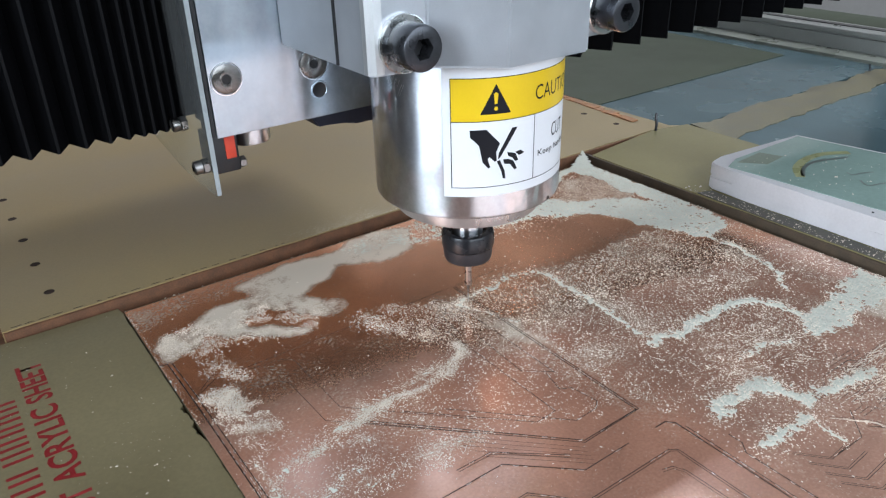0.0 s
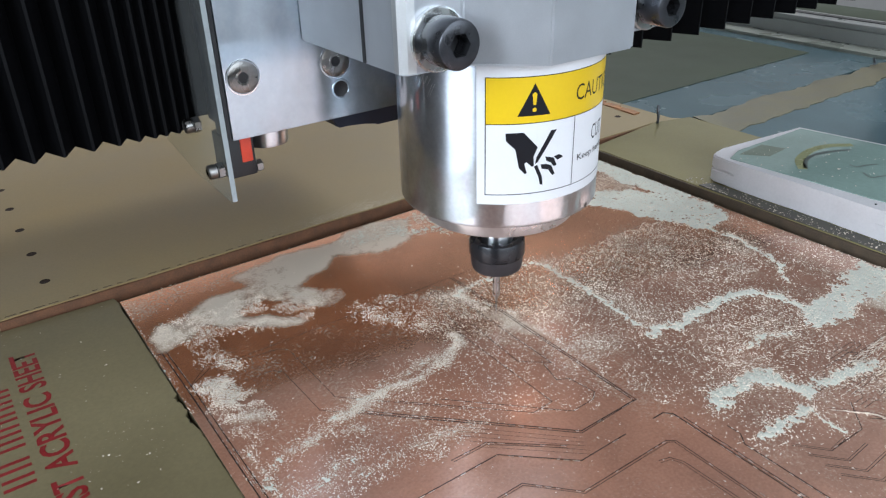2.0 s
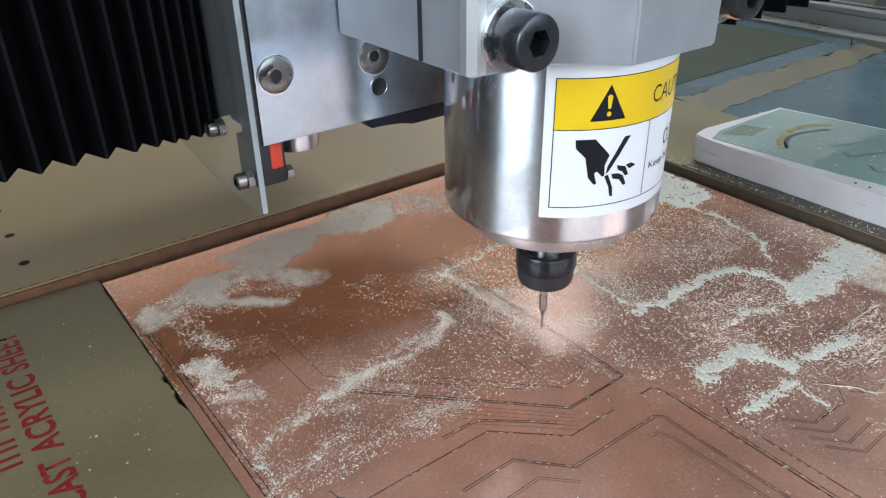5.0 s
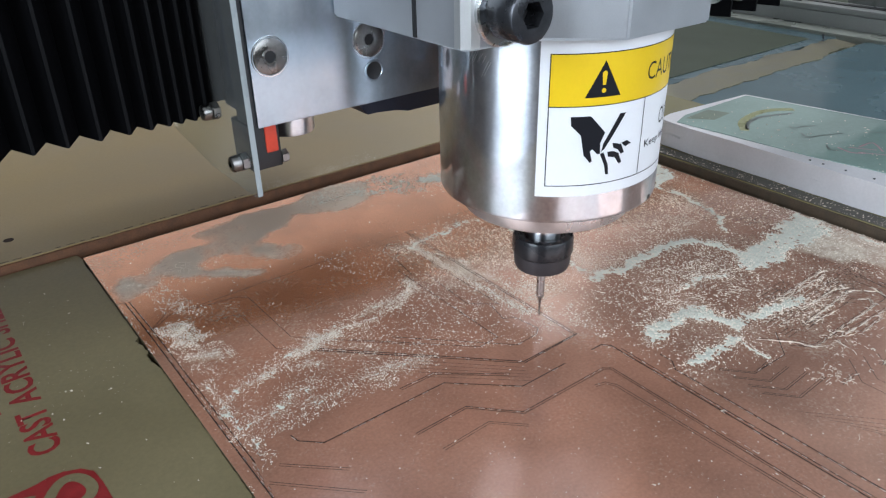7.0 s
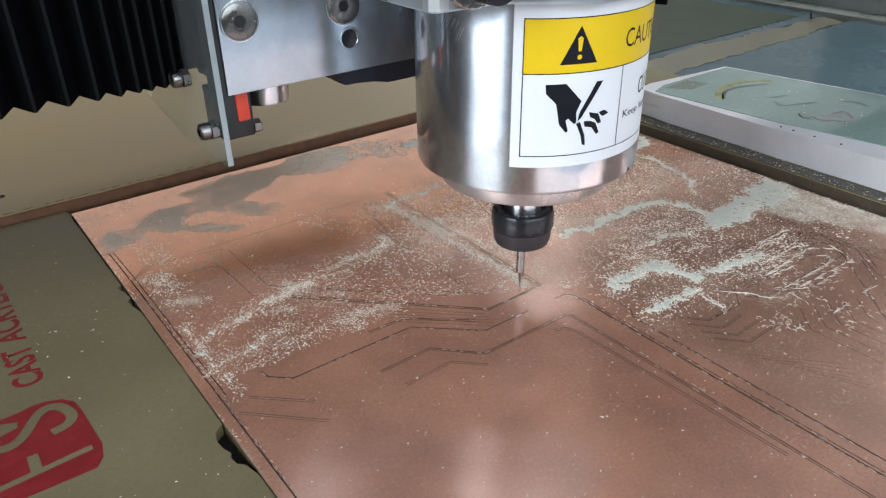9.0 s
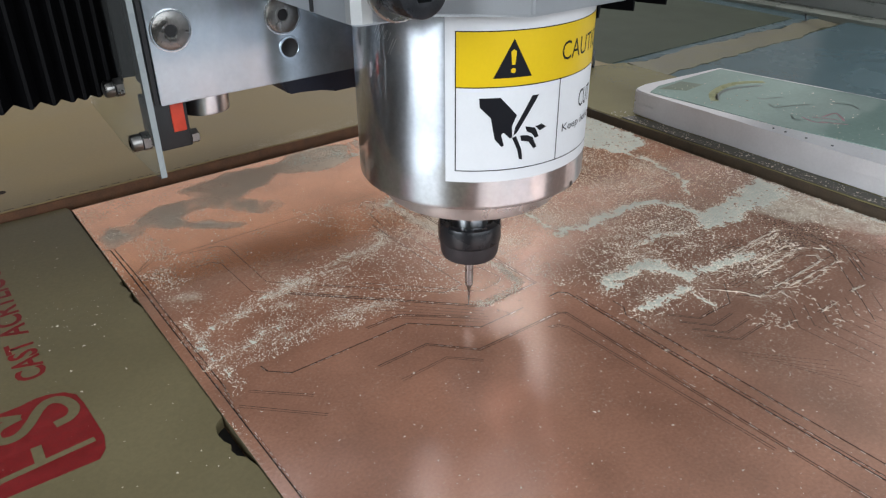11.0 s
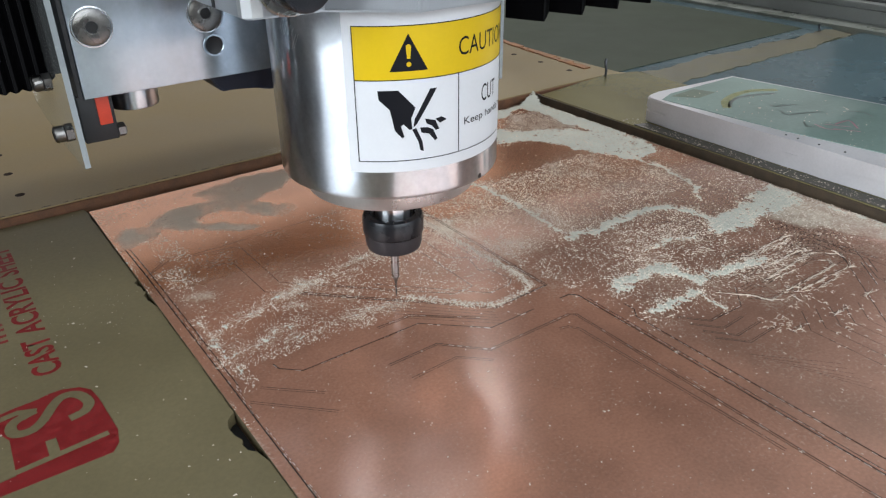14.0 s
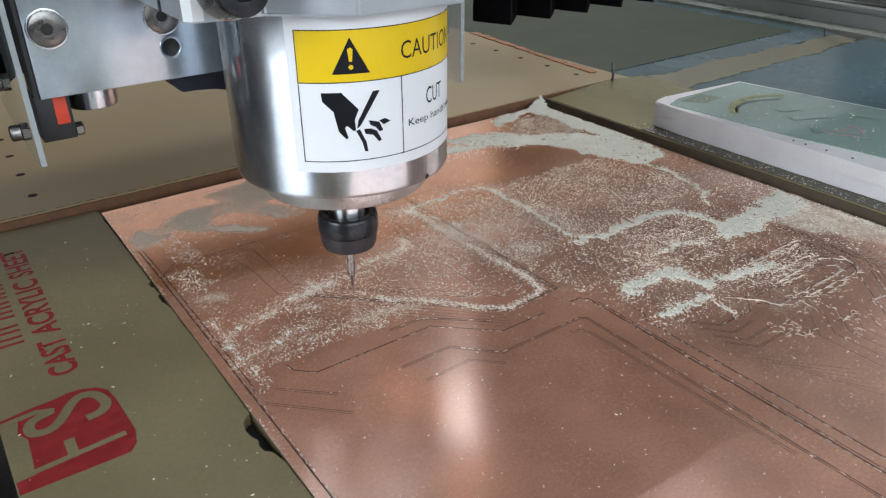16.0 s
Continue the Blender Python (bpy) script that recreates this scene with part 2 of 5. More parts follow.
GREYINK = material("grey_print", (0.10, 0.12, 0.11), 0.4, 0, 0.2, 60, 900, 0.02)
TORN = material("torn_orange_edge", (0.42, 0.19, 0.08), 0.7, 0, 0.3, 200, 1600, 0.4)
# tones of unseen room surfaces, picked for what the metal mirrors
WALLPAINT = material("wall_paint", (0.30, 0.30, 0.295), 0.85, 0, 0.06, 3, 60, 0.1)
DARKWALL = material("darkened_wall_paint", (0.10, 0.098, 0.092), 0.85, 0, 0.06, 3, 60, 0.1)
# made-up brown wall: gives the copper a warm dark reflection
BROWNWALL = material("brown_reflected_wall", (0.12, 0.060, 0.036), 0.7, 0, 0.2, 4, 60, 0.1)
# beige chosen for the warm tone that the copper mirrors
BEIGE = material("beige_reflected_paint", (0.58, 0.42, 0.28), 0.5, 0, 0.1, 20, 400, 0.1)
BEDGREY = material("reflective_bed_metal", (0.17, 0.18, 0.20), 0.36, 1.0, 0.1, 10, 600, 0.1)
CEILPAINT = material("ceiling_paint", (0.40, 0.40, 0.395), 0.9, 0, 0.05, 3, 60, 0.1)
FLOORPAINT = material("floor_paint", (0.07, 0.07, 0.072), 0.6, 0, 0.2, 4, 80, 0.1)
WOOD = material("bench_wood", (0.26, 0.18, 0.10), 0.6, 0, 0.25, 12, 200, 0.2)
SHIELD = clear("clear_acrylic", (0.95, 0.97, 0.955), haze=0.03)
# pale haze added so the right shield shows bright in the copper
HAZEDSHIELD = clear("hazed_acrylic", (0.95, 0.97, 0.955), haze=0.25)
EDGESTRIP = material("dark_edge_strip", (0.085, 0.078, 0.062), 0.6, 0, 0.3, 120, 1200, 0.4)
SHIELDEDGE = material("acrylic_edge", (0.31, 0.34, 0.35), 0.3, 0, 0.05)


# ---- building blocks, in millimetres ----
def part(name, bm, mat, parent=None, label="", angle=35, keep=False):
    if not keep:
        bmesh.ops.scale(bm, vec=(MM, MM, MM), verts=bm.verts)
    bmesh.ops.recalc_face_normals(bm, faces=bm.faces)
    me = bpy.data.meshes.new(name)
    bm.to_mesh(me)
    bm.free()
    me.materials.append(mat)
    if angle:
        me.polygons.foreach_set("use_smooth", [True] * len(me.polygons))
        me.set_sharp_from_angle(angle=radians(angle))
    ob = new(name, me)
    ob.parent = parent
    if label:
        ob["label"] = label
    return ob


def empty(name, label, category, group=""):
    ob = new(name)
    ob.empty_display_size = 0.01
    return tagged(ob, label, category, group)


def box(x0, x1, y0, y1, z0, z1, bevel=0.0, bm=None):
    own = bmesh.new()
    bmesh.ops.create_cube(own, size=1)
    bmesh.ops.scale(own, vec=(x1 - x0, y1 - y0, z1 - z0), verts=own.verts)
    bmesh.ops.translate(own, vec=((x0 + x1) / 2, (y0 + y1) / 2, (z0 + z1) / 2), verts=own.verts)
    if bevel:
        bmesh.ops.bevel(own, geom=own.edges[:], offset=bevel, segments=2, affect="EDGES", profile=0.6)
    return merge(bm, own) if bm else own


def merge(bm, own):
    me = bpy.data.meshes.new("joined")
    own.to_mesh(me)
    own.free()
    bm.from_mesh(me)
    bpy.data.meshes.remove(me)
    return bm


def lathe(profile, seg=48, matrix=None, bm=None):
    """A turned body: (radius, height) from one end to the other, round z."""
    own = bmesh.new()
    rings = []
    for r, z in profile:
        if r < 1e-6:
            rings.append([own.verts.new((0, 0, z))])
        else:
            rings.append([own.verts.new((r * math.cos(a), r * math.sin(a), z))
                          for a in (2 * math.pi * k / seg for k in range(seg))])
    for a, b in zip(rings, rings[1:]):
        for k in range(seg):
            j = (k + 1) % seg
            if len(a) == 1 and len(b) > 1:
                own.faces.new((a[0], b[k], b[j]))
            elif len(b) == 1 and len(a) > 1:
                own.faces.new((a[k], a[j], b[0]))
            elif len(a) > 1:
                own.faces.new((a[k], a[j], b[j], b[k]))
    if matrix:
        bmesh.ops.transform(own, matrix=matrix, verts=own.verts)
    return merge(bm, own) if bm else own


def prism(outline, z0, z1, bevel=0.0, matrix=None):
    bm = bmesh.new()
    low = [bm.verts.new((x, y, z0)) for x, y in outline]
    high = [bm.verts.new((x, y, z1)) for x, y in outline]
    bm.faces.new(low[::-1])
    bm.faces.new(high)
    n = len(outline)
    for k in range(n):
        bm.faces.new((low[k], low[(k + 1) % n], high[(k + 1) % n], high[k]))
    if bevel:
        bmesh.ops.bevel(bm, geom=bm.edges[:], offset=bevel, segments=2, affect="EDGES")
    if matrix:
        bmesh.ops.transform(bm, matrix=matrix, verts=bm.verts)
    return bm


def towards_front(x, y, z):
    """Turns a body built up along z so that it points to -y."""
    return Matrix.Translation((x, y, z)) @ Matrix.Rotation(radians(90), 4, "X")


def cap_screw(r, length, socket, seg=28):
    """A socket head with its hexagon recess, standing up along z."""
    bm = lathe([(0, 0), (r * 0.97, 0), (r, 0.3), (r, length - 0.7), (r - 0.25, length - 0.2), (r - 0.7, length)], seg)
    top = [v for v in bm.verts if abs(v.co.z - length) < 1e-6]
    hexa = [bm.verts.new((socket * math.cos(a), socket * math.sin(a), length)) for a in (math.pi / 3 * k for k in range(6))]
    deep = [bm.verts.new((v.co.x, v.co.y, length * 0.4)) for v in hexa]
    for k in range(6):
        bm.faces.new((hexa[k], hexa[(k + 1) % 6], deep[(k + 1) % 6], deep[k]))
    bm.faces.new(deep)
    top.sort(key=lambda v: math.atan2(v.co.y, v.co.x) % (2 * math.pi))
    n = len(top)
    for k in range(n):
        a, b = top[k], top[(k + 1) % n]
        h0, h1 = hexa[k * 6 // n], hexa[((k + 1) * 6 // n) % 6]
        bm.faces.new((a, b, h0) if h0 is h1 else (a, b, h1, h0))
    return bm


def ribbon(points, width, z, bm=None):
    """A thin flat strip along a broken line, mitred at its corners."""
    bm = bm or bmesh.new()
    pts = [Vector(p) for p in points]
    rows = []
    for k, p in enumerate(pts):
        ways = [(b - a).normalized() for a, b in zip(pts[max(0, k - 1):k + 1], pts[max(0, k - 1) + 1:k + 2])]
        d = sum(ways, Vector((0, 0))).normalized()
        n = Vector((-d.y, d.x))
        reach = width / 2 / max(0.4, n.dot(Vector((-ways[0].y, ways[0].x))))
        rows.append([bm.verts.new((*(p - n * reach), z)), bm.verts.new((*(p + n * reach), z))])
    for (a, b), (c, d) in zip(rows, rows[1:]):
        bm.faces.new((a, c, d, b))
    return bm


def lettering(text, size, bold=0.0):
    """The outline of a word as flat faces, from the built-in font; size is the capital height."""
    curve = bpy.data.curves.new("word", "FONT")
    curve.body, curve.size, curve.resolution_u = text, size / 0.69, 3
    curve.offset = bold * size
    holder = bpy.data.objects.new("word", curve)
    scene.collection.objects.link(holder)
    bpy.context.view_layer.update()
    me = bpy.data.meshes.new_from_object(holder.evaluated_get(bpy.context.evaluated_depsgraph_get()))
    bm = bmesh.new()
    bm.from_mesh(me)
    bpy.data.objects.remove(holder)
    bpy.data.curves.remove(curve)
    bpy.data.meshes.remove(me)
    return bm


def squeeze(bm, length):
    x0, x1 = min(v.co.x for v in bm.verts), max(v.co.x for v in bm.verts)
    for v in bm.verts:
        v.co.x = (v.co.x - x0) * length / (x1 - x0)
    return bm


# ---- unseen room round the bench, made up to shape its light ----
def slab(name, x0, x1, y0, y1, z0, z1, mat, label=""):
    return tagged(part(name, box(x0, x1, y0, y1, z0, z1), mat, angle=0), label, kind="structure")


slab("floor", -2100, 3100, -2100, 3100, -950, -850, FLOORPAINT)
slab("ceiling", -2100, 3100, -2100, 3100, 1900, 2000, CEILPAINT)
# unseen walls with a window opening each: below, above and on both sides of it
for name, lo, hi, o0, o1, low, high, axis in (("wall_west", -2000, 3000, -870, 330, 290, 1610, -2100),
                                             ("wall_south", -2100, 3100, -1220, 1820, 190, 1710, -2100),
                                             ("wall_east", -2000, 3000, -820, 820, 490, 1610, 3000),
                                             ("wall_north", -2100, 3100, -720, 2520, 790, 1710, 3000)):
    bm = bmesh.new()
    for u0, u1, z0, z1 in ((lo, hi, -850, low), (lo, hi, high, 1900), (lo, o0, low, high), (o1, hi, low, high)):
        if name in ("wall_west", "wall_east"):
            box(axis, axis + 100, u0, u1, z0, z1, bm=bm)
        else:
            box(u0, u1, axis, axis + 100, z0, z1, bm=bm)
    tagged(part(name, bm, BROWNWALL if name == "wall_north" else DARKWALL if name == "wall_south" else WALLPAINT, angle=0), "unseen wall with a wide window opening, toned for reflections", kind="structure")

# unseen lamp panel, added to carry that overhead glow
lamp = empty("assumed_ceiling_lamp", "unseen ceiling lamp panel, added for the glows reflected in the copper", "ceiling lamp")
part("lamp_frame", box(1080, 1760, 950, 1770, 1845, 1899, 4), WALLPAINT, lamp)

# ---- the machine bed ----
# mostly unseen; metallic so it throws window light at the plate
slab("machine_bed", -420, 640, -215, 760, -24, -4.75, BEDGREY, "machine bed, made reflective to brighten what the plate mirrors")
slab("spoil_board", -169, 640, -135, 745, -4.7, -4.45, BROWN, "thin dark brown fibreboard under the sheets")
bench = empty("workbench", "wooden workbench carrying the milling machine", "workbench")
part("worktop", box(-480, 720, -245, 820, -60, -24.2, 3), WOOD, bench)
for x, y in ((-430, -200), (670, -200), (-430, 770), (670, 770)):
    part("leg", box(x - 35, x + 35, y - 35, y + 35, -850, -60, 3), WOOD, bench)


def ragged(x0, y0, x1, y1, step, amount, seed):
    """A straight edge with small bites, as torn or worn."""
    rnd = random.Random(seed)
    n = max(2, int(math.hypot(x1 - x0, y1 - y0) / step))
    nx, ny = -(y1 - y0) / math.hypot(x1 - x0, y1 - y0), (x1 - x0) / math.hypot(x1 - x0, y1 - y0)
    pts, drift = [], 0.0
    for k in range(n):
        drift = drift * 0.7 + rnd.uniform(-amount, amount)
        u = k / n
        pts.append((x0 + (x1 - x0) * u + nx * drift, y0 + (y1 - y0) * u + ny * drift))
    return pts


# paper-masked sheet behind the board, with two rows of drilled holes
rear = empty("rear_spoil_sheet", "tan paper-covered sheet with rows of drilled holes, lying on the bed", "sheet")
outline = ragged(-153, 169.5, 211, 170.5, 6, 0.25, 1) + ragged(211, 170.5, 224, 330, 5, 0.9, 2) + [(226, 560), (-153, 560)]
part("sheet", prism(outline, -4.4, 2.5), KRAFT, rear, angle=0)
part("front_edge", prism(ragged(-152.6, 168.4, 211, 169.4, 5, 0.12, 3) + [(211, 171), (-152.6, 170)], -4.3, 2.0), BROWN, rear,
     "dark raw front edge of the sheet", angle=0)
cuts, rnd = bmesh.new(), random.Random(15)
x = -150.0
while x < -40:
    run = rnd.uniform(1.2, 4.0)
    box(x, x + run, 170.6 + 0.0027 * (x + 150), 171.0 + 0.0027 * (x + 150), 2.5, 2.53, 0, cuts)
    x += run + rnd.uniform(1.0, 5.0)
tagged(part("perforation", cuts, GROOVE, rear, "broken dark cut along the front edge", angle=0), kind="stuff")
for k in range(9):
    for x, y in ((-132.7, 191.0 + 29.6 * k), (202.5, 193.0 + 28.2 * k)):
        hole = bmesh.new()
        lathe([(0, 0.06), (1.55, 0.06), (1.75, 0.12), (2.05, 0.0)], 14, Matrix.Translation((x, y, 2.5)), hole)
        part("drilled_hole", hole, GROOVE, rear)
torn = bmesh.new()
rnd = random.Random(5)
for k in range(46):
    y = 192 + k * 3.1 + rnd.uniform(-1, 1)
    x = 212.5 + (y - 170) * 0.083
    s = rnd.uniform(1.8, 4.2)
    box(x - s * 0.6, x + s, y - s, y + s, 2.3, 2.6 + rnd.uniform(0.1, 0.8), 0, torn)
part("torn_paper_edge", torn, TORN, rear, "torn orange-brown paper along the edge", angle=0)

# masked acrylic sheet beside the board, its inner edge chipped
side = empty("acrylic_sheet", "olive paper-masked acrylic sheet printed in red, lying on the bed", "sheet")
inner = ragged(-112.15, -212, -112.2, -16, 4, 0.07, 7) + [(-113.4, -15.2), (-115.0, -13.5), (-115.4, -10.8), (-114.6, -9.0), (-115.6, -6.5), (-115.9, -3.0), (-115.0, 0.2), (-113.6, 1.6), (-112.3, 2.2)] \
    + ragged(-112.3, 4, -112.2, 60, 1.6, 0.16, 8) + ragged(-112.3, 62, -112.5, 72, 1.3, 0.3, 9) + ragged(-112.9, 73, -113.0, 90, 0.9, 0.62, 17) + ragged(-112.5, 91, -112.6, 95, 1.2, 0.3, 18) + ragged(-112.4, 96, -112.6, 165, 2.2, 0.14, 10) + [(-113.2, 165.4)]
part("sheet", prism(inner + [(-169, 166.5), (-169, -212)], -4.4, -0.6), OLIVE, side, angle=0)
# black patches on the base paint the shade in the chipped hollows
part("hollow_shade", prism([(-112.2, 71), (-114.8, 73), (-114.8, 90), (-112.2, 92)], -4.44, -4.2), BLACK, side, "black patch painting the shade under the chipped edge", angle=0)
part("hollow_shade", prism([(-112.2, -17), (-117, -15), (-117, 2), (-112.2, 4)], -4.44, -4.2), BLACK, side, "black patch painting the shade under the chipped edge", angle=0)
for text, y0, y1 in (("CAST", 51.0, 73.0), ("ACRYLIC", 76.6, 118.0), ("SHEET", 121.6, 146.4)):
    word = squeeze(lettering(text, 7.6, 0.035), y1 - y0)
    bmesh.ops.transform(word, matrix=Matrix.Translation((-145.4, y0, -0.54)) @ Matrix.Rotation(radians(90), 4, "Z"), verts=word.verts)
    part("red_lettering", word, REDINK, side, "red printed word along the sheet", angle=0)
for y0 in (76.4, 80.0, 84.2, 87.6, 94.4, 98.0, 101.6, 105.0, 109.0, 112.2, 116.0, 119.2, 122.8, 126.2):
    part("red_bar", box(-164.2, -155.9, y0, y0 + 1.3, -0.6, -0.53), REDINK, side, angle=0)
crest = prism([(-168.6, 38.9), (-160, 40.2), (-154.5, 40.4), (-151, 41.2), (-147.7, 41.0), (-143.5, 39.2), (-141.1, 36.2), (-140.3, 31.0), (-139.5, 14.4), (-140.6, 9.3),
               (-142.8, 6.4), (-168.6, 6.9), (-168.6, 11.8), (-164.2, 12.0), (-163.4, 27.0), (-165.2, 31.0), (-164.4, 36.0), (-168.6, 37.2)], -0.6, -0.53)
part("red_emblem", crest, REDINK, side, "red printed emblem", angle=0)


def smooth(points, steps=5):
    """A flowing line through the points."""
    out = []
    for k in range(len(points) - 1):
        p = [Vector(points[min(max(j, 0), len(points) - 1)]) for j in (k - 1, k, k + 1, k + 2)]
        for u in (j / steps for j in range(steps)):
            out.append(tuple(0.5 * (2 * p[1] + (p[2] - p[0]) * u + (2 * p[0] - 5 * p[1] + 4 * p[2] - p[3]) * u * u + (3 * p[1] - p[0] - 3 * p[2] + p[3]) * u ** 3)))
    return out + [points[-1]]


curl = [(-148.8, 26.6), (-144.9, 27.4), (-143.0, 30.3), (-143.8, 34.4), (-145.8, 37.0), (-148.5, 37.4), (-151, 35.4), (-153.9, 31.2), (-156.5, 28.4), (-159.1, 27.5), (-161.9, 28.6), (-162.4, 31.8),
        (-160.6, 34.2), (-155.6, 35.6)]
for k, (line, wide) in enumerate((([(-141.8, 14.6), (-168, 13.0)], 1.9), ([(-154.9, 14.0), (-154.7, 20.8)], 2.6), (smooth(curl), 2.9), ([(-155.4, 35.4), (-160, 37.5), (-168.6, 36.6)], 2.1))):
    part("emblem_gap", ribbon(line, wide, -0.49 + 0.012 * k), OLIVE, side, angle=0)

# sheets, tape and rail beyond the board
right = empty("right_spoil_sheet", "tan paper-covered sheet beside the board, dusty along its edge", "sheet")
part("sheet", prism(ragged(149.5, -212, 149.5, 169, 6, 0.25, 12) + [(211.4, 170.4), (236, 164), (236, -212)], -4.4, 2.48), GLOSSKRAFT, right, angle=0)
part("front_edge", prism(ragged(148.4, -212, 148.4, 168.5, 6, 0.12, 13) + [(150.2, 168.5), (150.2, -212)], -4.3, 2.0), DULLEDGE, right, angle=0)
# added strip that darkens the sheet top beside the white boards
tagged(part("edge_strip", prism(ragged(149.7, -212, 149.7, 96, 5, 0.2, 31) + ragged(157.6, 88, 157.6, -212, 5, 0.3, 32), 2.49, 3.1), EDGESTRIP, angle=0), "added dark grey-brown strip beside the white boards", "strip")
# added sheet: paints the gantry's shadow on the blue sheet
green = tagged(part("shadow_sheet", prism([(229, 172), (455, 172), (462, 520), (229, 520)], 0.45, 0.75, 0.1), GREENSHEET), "dull grey-green sheet moved with the gantry in place of its shadow", "sheet")
tagged(part("blue_sheet", prism([(229, 163), (476, 161), (476, 560), (229, 560)], -4.4, 0.3, 0.2), BLUESHEET), "glossy blue-grey sheet reaching under the shadow sheet", "sheet")
tagged(part("blue_sheet", prism([(236.4, -212), (476, -212), (476, 137), (236.4, 134)], -4.4, 0.4, 0.2), BLUESHEET), "glossy blue-grey plastic sheet on the bed", "sheet")
tape_edge = ragged(236.4, 131.5, 468, 137, 6, 2.2, 14) + ragged(468, 160, 236.4, 165, 6, 2.4, 15)
tagged(part("tan_tape", prism(tape_edge, -4.4, 0.9), TAPE, angle=0), "strip of worn tan tape between the blue sheets", "tape")
tagged(part("rear_infill", prism([(212.4, 171), (237, 165), (229, 172), (225.6, 330)], -4.4, 1.2), KRAFT, angle=0), "tan paper scrap filling the gap between sheets", "sheet")
tagged(part("side_strip", box(477, 500, -212, 740, -4.4, 3, 0.6), PALESTRIP), "pale grey-green strip along the side rail", "strip")
rail = empty("side_rail", "pale grey painted rail along the side of the machine", "rail")
part("rail_body", box(501, 556, -212, 745, -4.4, 14, 2), RAILGREY, rail)
part("rail_lip", box(501, 507, -212, 745, 14.1, 19, 1), RAILGREY, rail)
part("rail_slot", box(540, 548, -212, 745, 14.1, 14.6), BLACK, rail)
tagged(part("outer_sheet", box(560, 636, -212, 745, -4.4, 8, 1), GREENSHEET), "grey-green sheet lying beyond the rail", "sheet")
tagged(part("white_block", box(575, 640, 120, 205, 8.2, 120, 3), RAILGREY), "white box standing on the side panel", "box")


def bent_nail(x, y, z, h, name, label):
    bm = bmesh.new()
    pts = [(0, 0, 0), (0.8, 0.3, h * 0.35), (0.2, 0.8, h * 0.7), (1.1, 1.4, h)]
    for (ax, ay, az), (bx, by, bz) in zip(pts, pts[1:]):
        d = Vector((bx - ax, by - ay, bz - az))
        m = Matrix.Translation((x + ax, y + ay, z + az)) @ d.to_track_quat("Z", "Y").to_matrix().to_4x4()
        lathe([(0, 0), (0.9, 0), (0.8, d.length), (0, d.length)], 8, m, bm)
    return tagged(part(name, bm, BLACKSTEEL), label, "nail", "nails in the bed")


bent_nail(211, 168.5, 2.3, 11, "bent_nail", "bent black nail standing in the tan sheet")
bent_nail(453, 160, 0.8, 5, "bent_nail", "short black nail end in the tape")

# stack of white boards with a glossy printed film on top
stack = empty("board_stack", "stack of white boards with a glossy printed film on top", "board stack")


def soft_block(z0, z1, seed, inset):
    rn = random.Random(seed)
    pts = [(158 + inset, -206)] + [(158 + inset + rn.uniform(-0.35, 0.35), -202 + 8 * k) for k in range(36)] + [(158.6, 89.5), (160.2, 92.4), (163.5, 94 - inset), (171, 94.6 - inset), (230.5, 89.5), (244, 11), (272, -206)]
    return prism(pts, z0, z1, 0.7)


part("lower_board", soft_block(3.1, 9.7, 20, 0.6), FOAM, stack)
part("upper_board", soft_block(9.8, 16.2, 21, 0.0), FOAM, stack)
part("top_film", prism([(196, -204), (173.4, -24), (166.3, 17), (162.9, 62), (161, 83.4), (173, 87.5), (228, 87), (242, 10), (268, -204)], 16.22, 16.5), FILM, stack, "glossy grey-green film", angle=0)


def inked(name, lines, mat):
    bm = bmesh.new()
    for k, (line, wide) in enumerate(lines):
        ribbon(smooth(line), wide, 16.53 + 0.012 * k, bm)
    part(name, bm, mat, stack, angle=0)


inked("ochre_arc", [([(175, 53.6), (185, 61.5), (200.5, 65.2), (213.4, 63.5), (224, 56.5)], 4.2)], OCHRE)
inked("grey_swirl", [([(177.3, 53.5), (185, 58.5), (194.2, 60.6), (202.3, 59.6), (209.0, 57.0), (217, 53.6)], 2.0), ([(197, 43.4), (196.5, 40), (202, 38.3), (207.4, 35.6)], 1.0),
                     ([(192.2, 34.2), (188.8, 29), (195, 26.6), (206.5, 21.3)], 1.0), ([(185.1, 17.8), (180.8, 13.8), (182.5, 10.5)], 1.0), ([(218, 14), (222, 8), (219, 2)], 0.9)], GREYINK)
inked("pink_scribble", [([(186.3, 13), (184.5, 6), (188.3, 1.3)], 1.0), ([(194, 7), (204, 5.7), (196.3, -2.6)], 1.0), ([(190, 10), (196, 0)], 0.8), ([(187, 4), (193, -6)], 0.8)], PINKINK)
part("olive_patch", prism([(169, 84), (189.8, 85.4), (193.8, 74.4), (178, 73)], 16.5, 16.54), OCHREPALE, stack, angle=0)
for y in (13, 7, -3, -15, -60):
    part("speck", lathe([(0, 0), (0.55, 0), (0.5, 0.35), (0, 0.4)], 8, Matrix.Translation((162.2, y, 16.2))), BLACK, stack)

# ---- the circuit board ----
board = empty("circuit_board", "copper-clad circuit board, partly milled with dark trace outlines", "circuit board")
part("core", box(-112.0, 142.5, -135, 160.5, -4.4, -0.06), SUBSTRATE, board, angle=0)


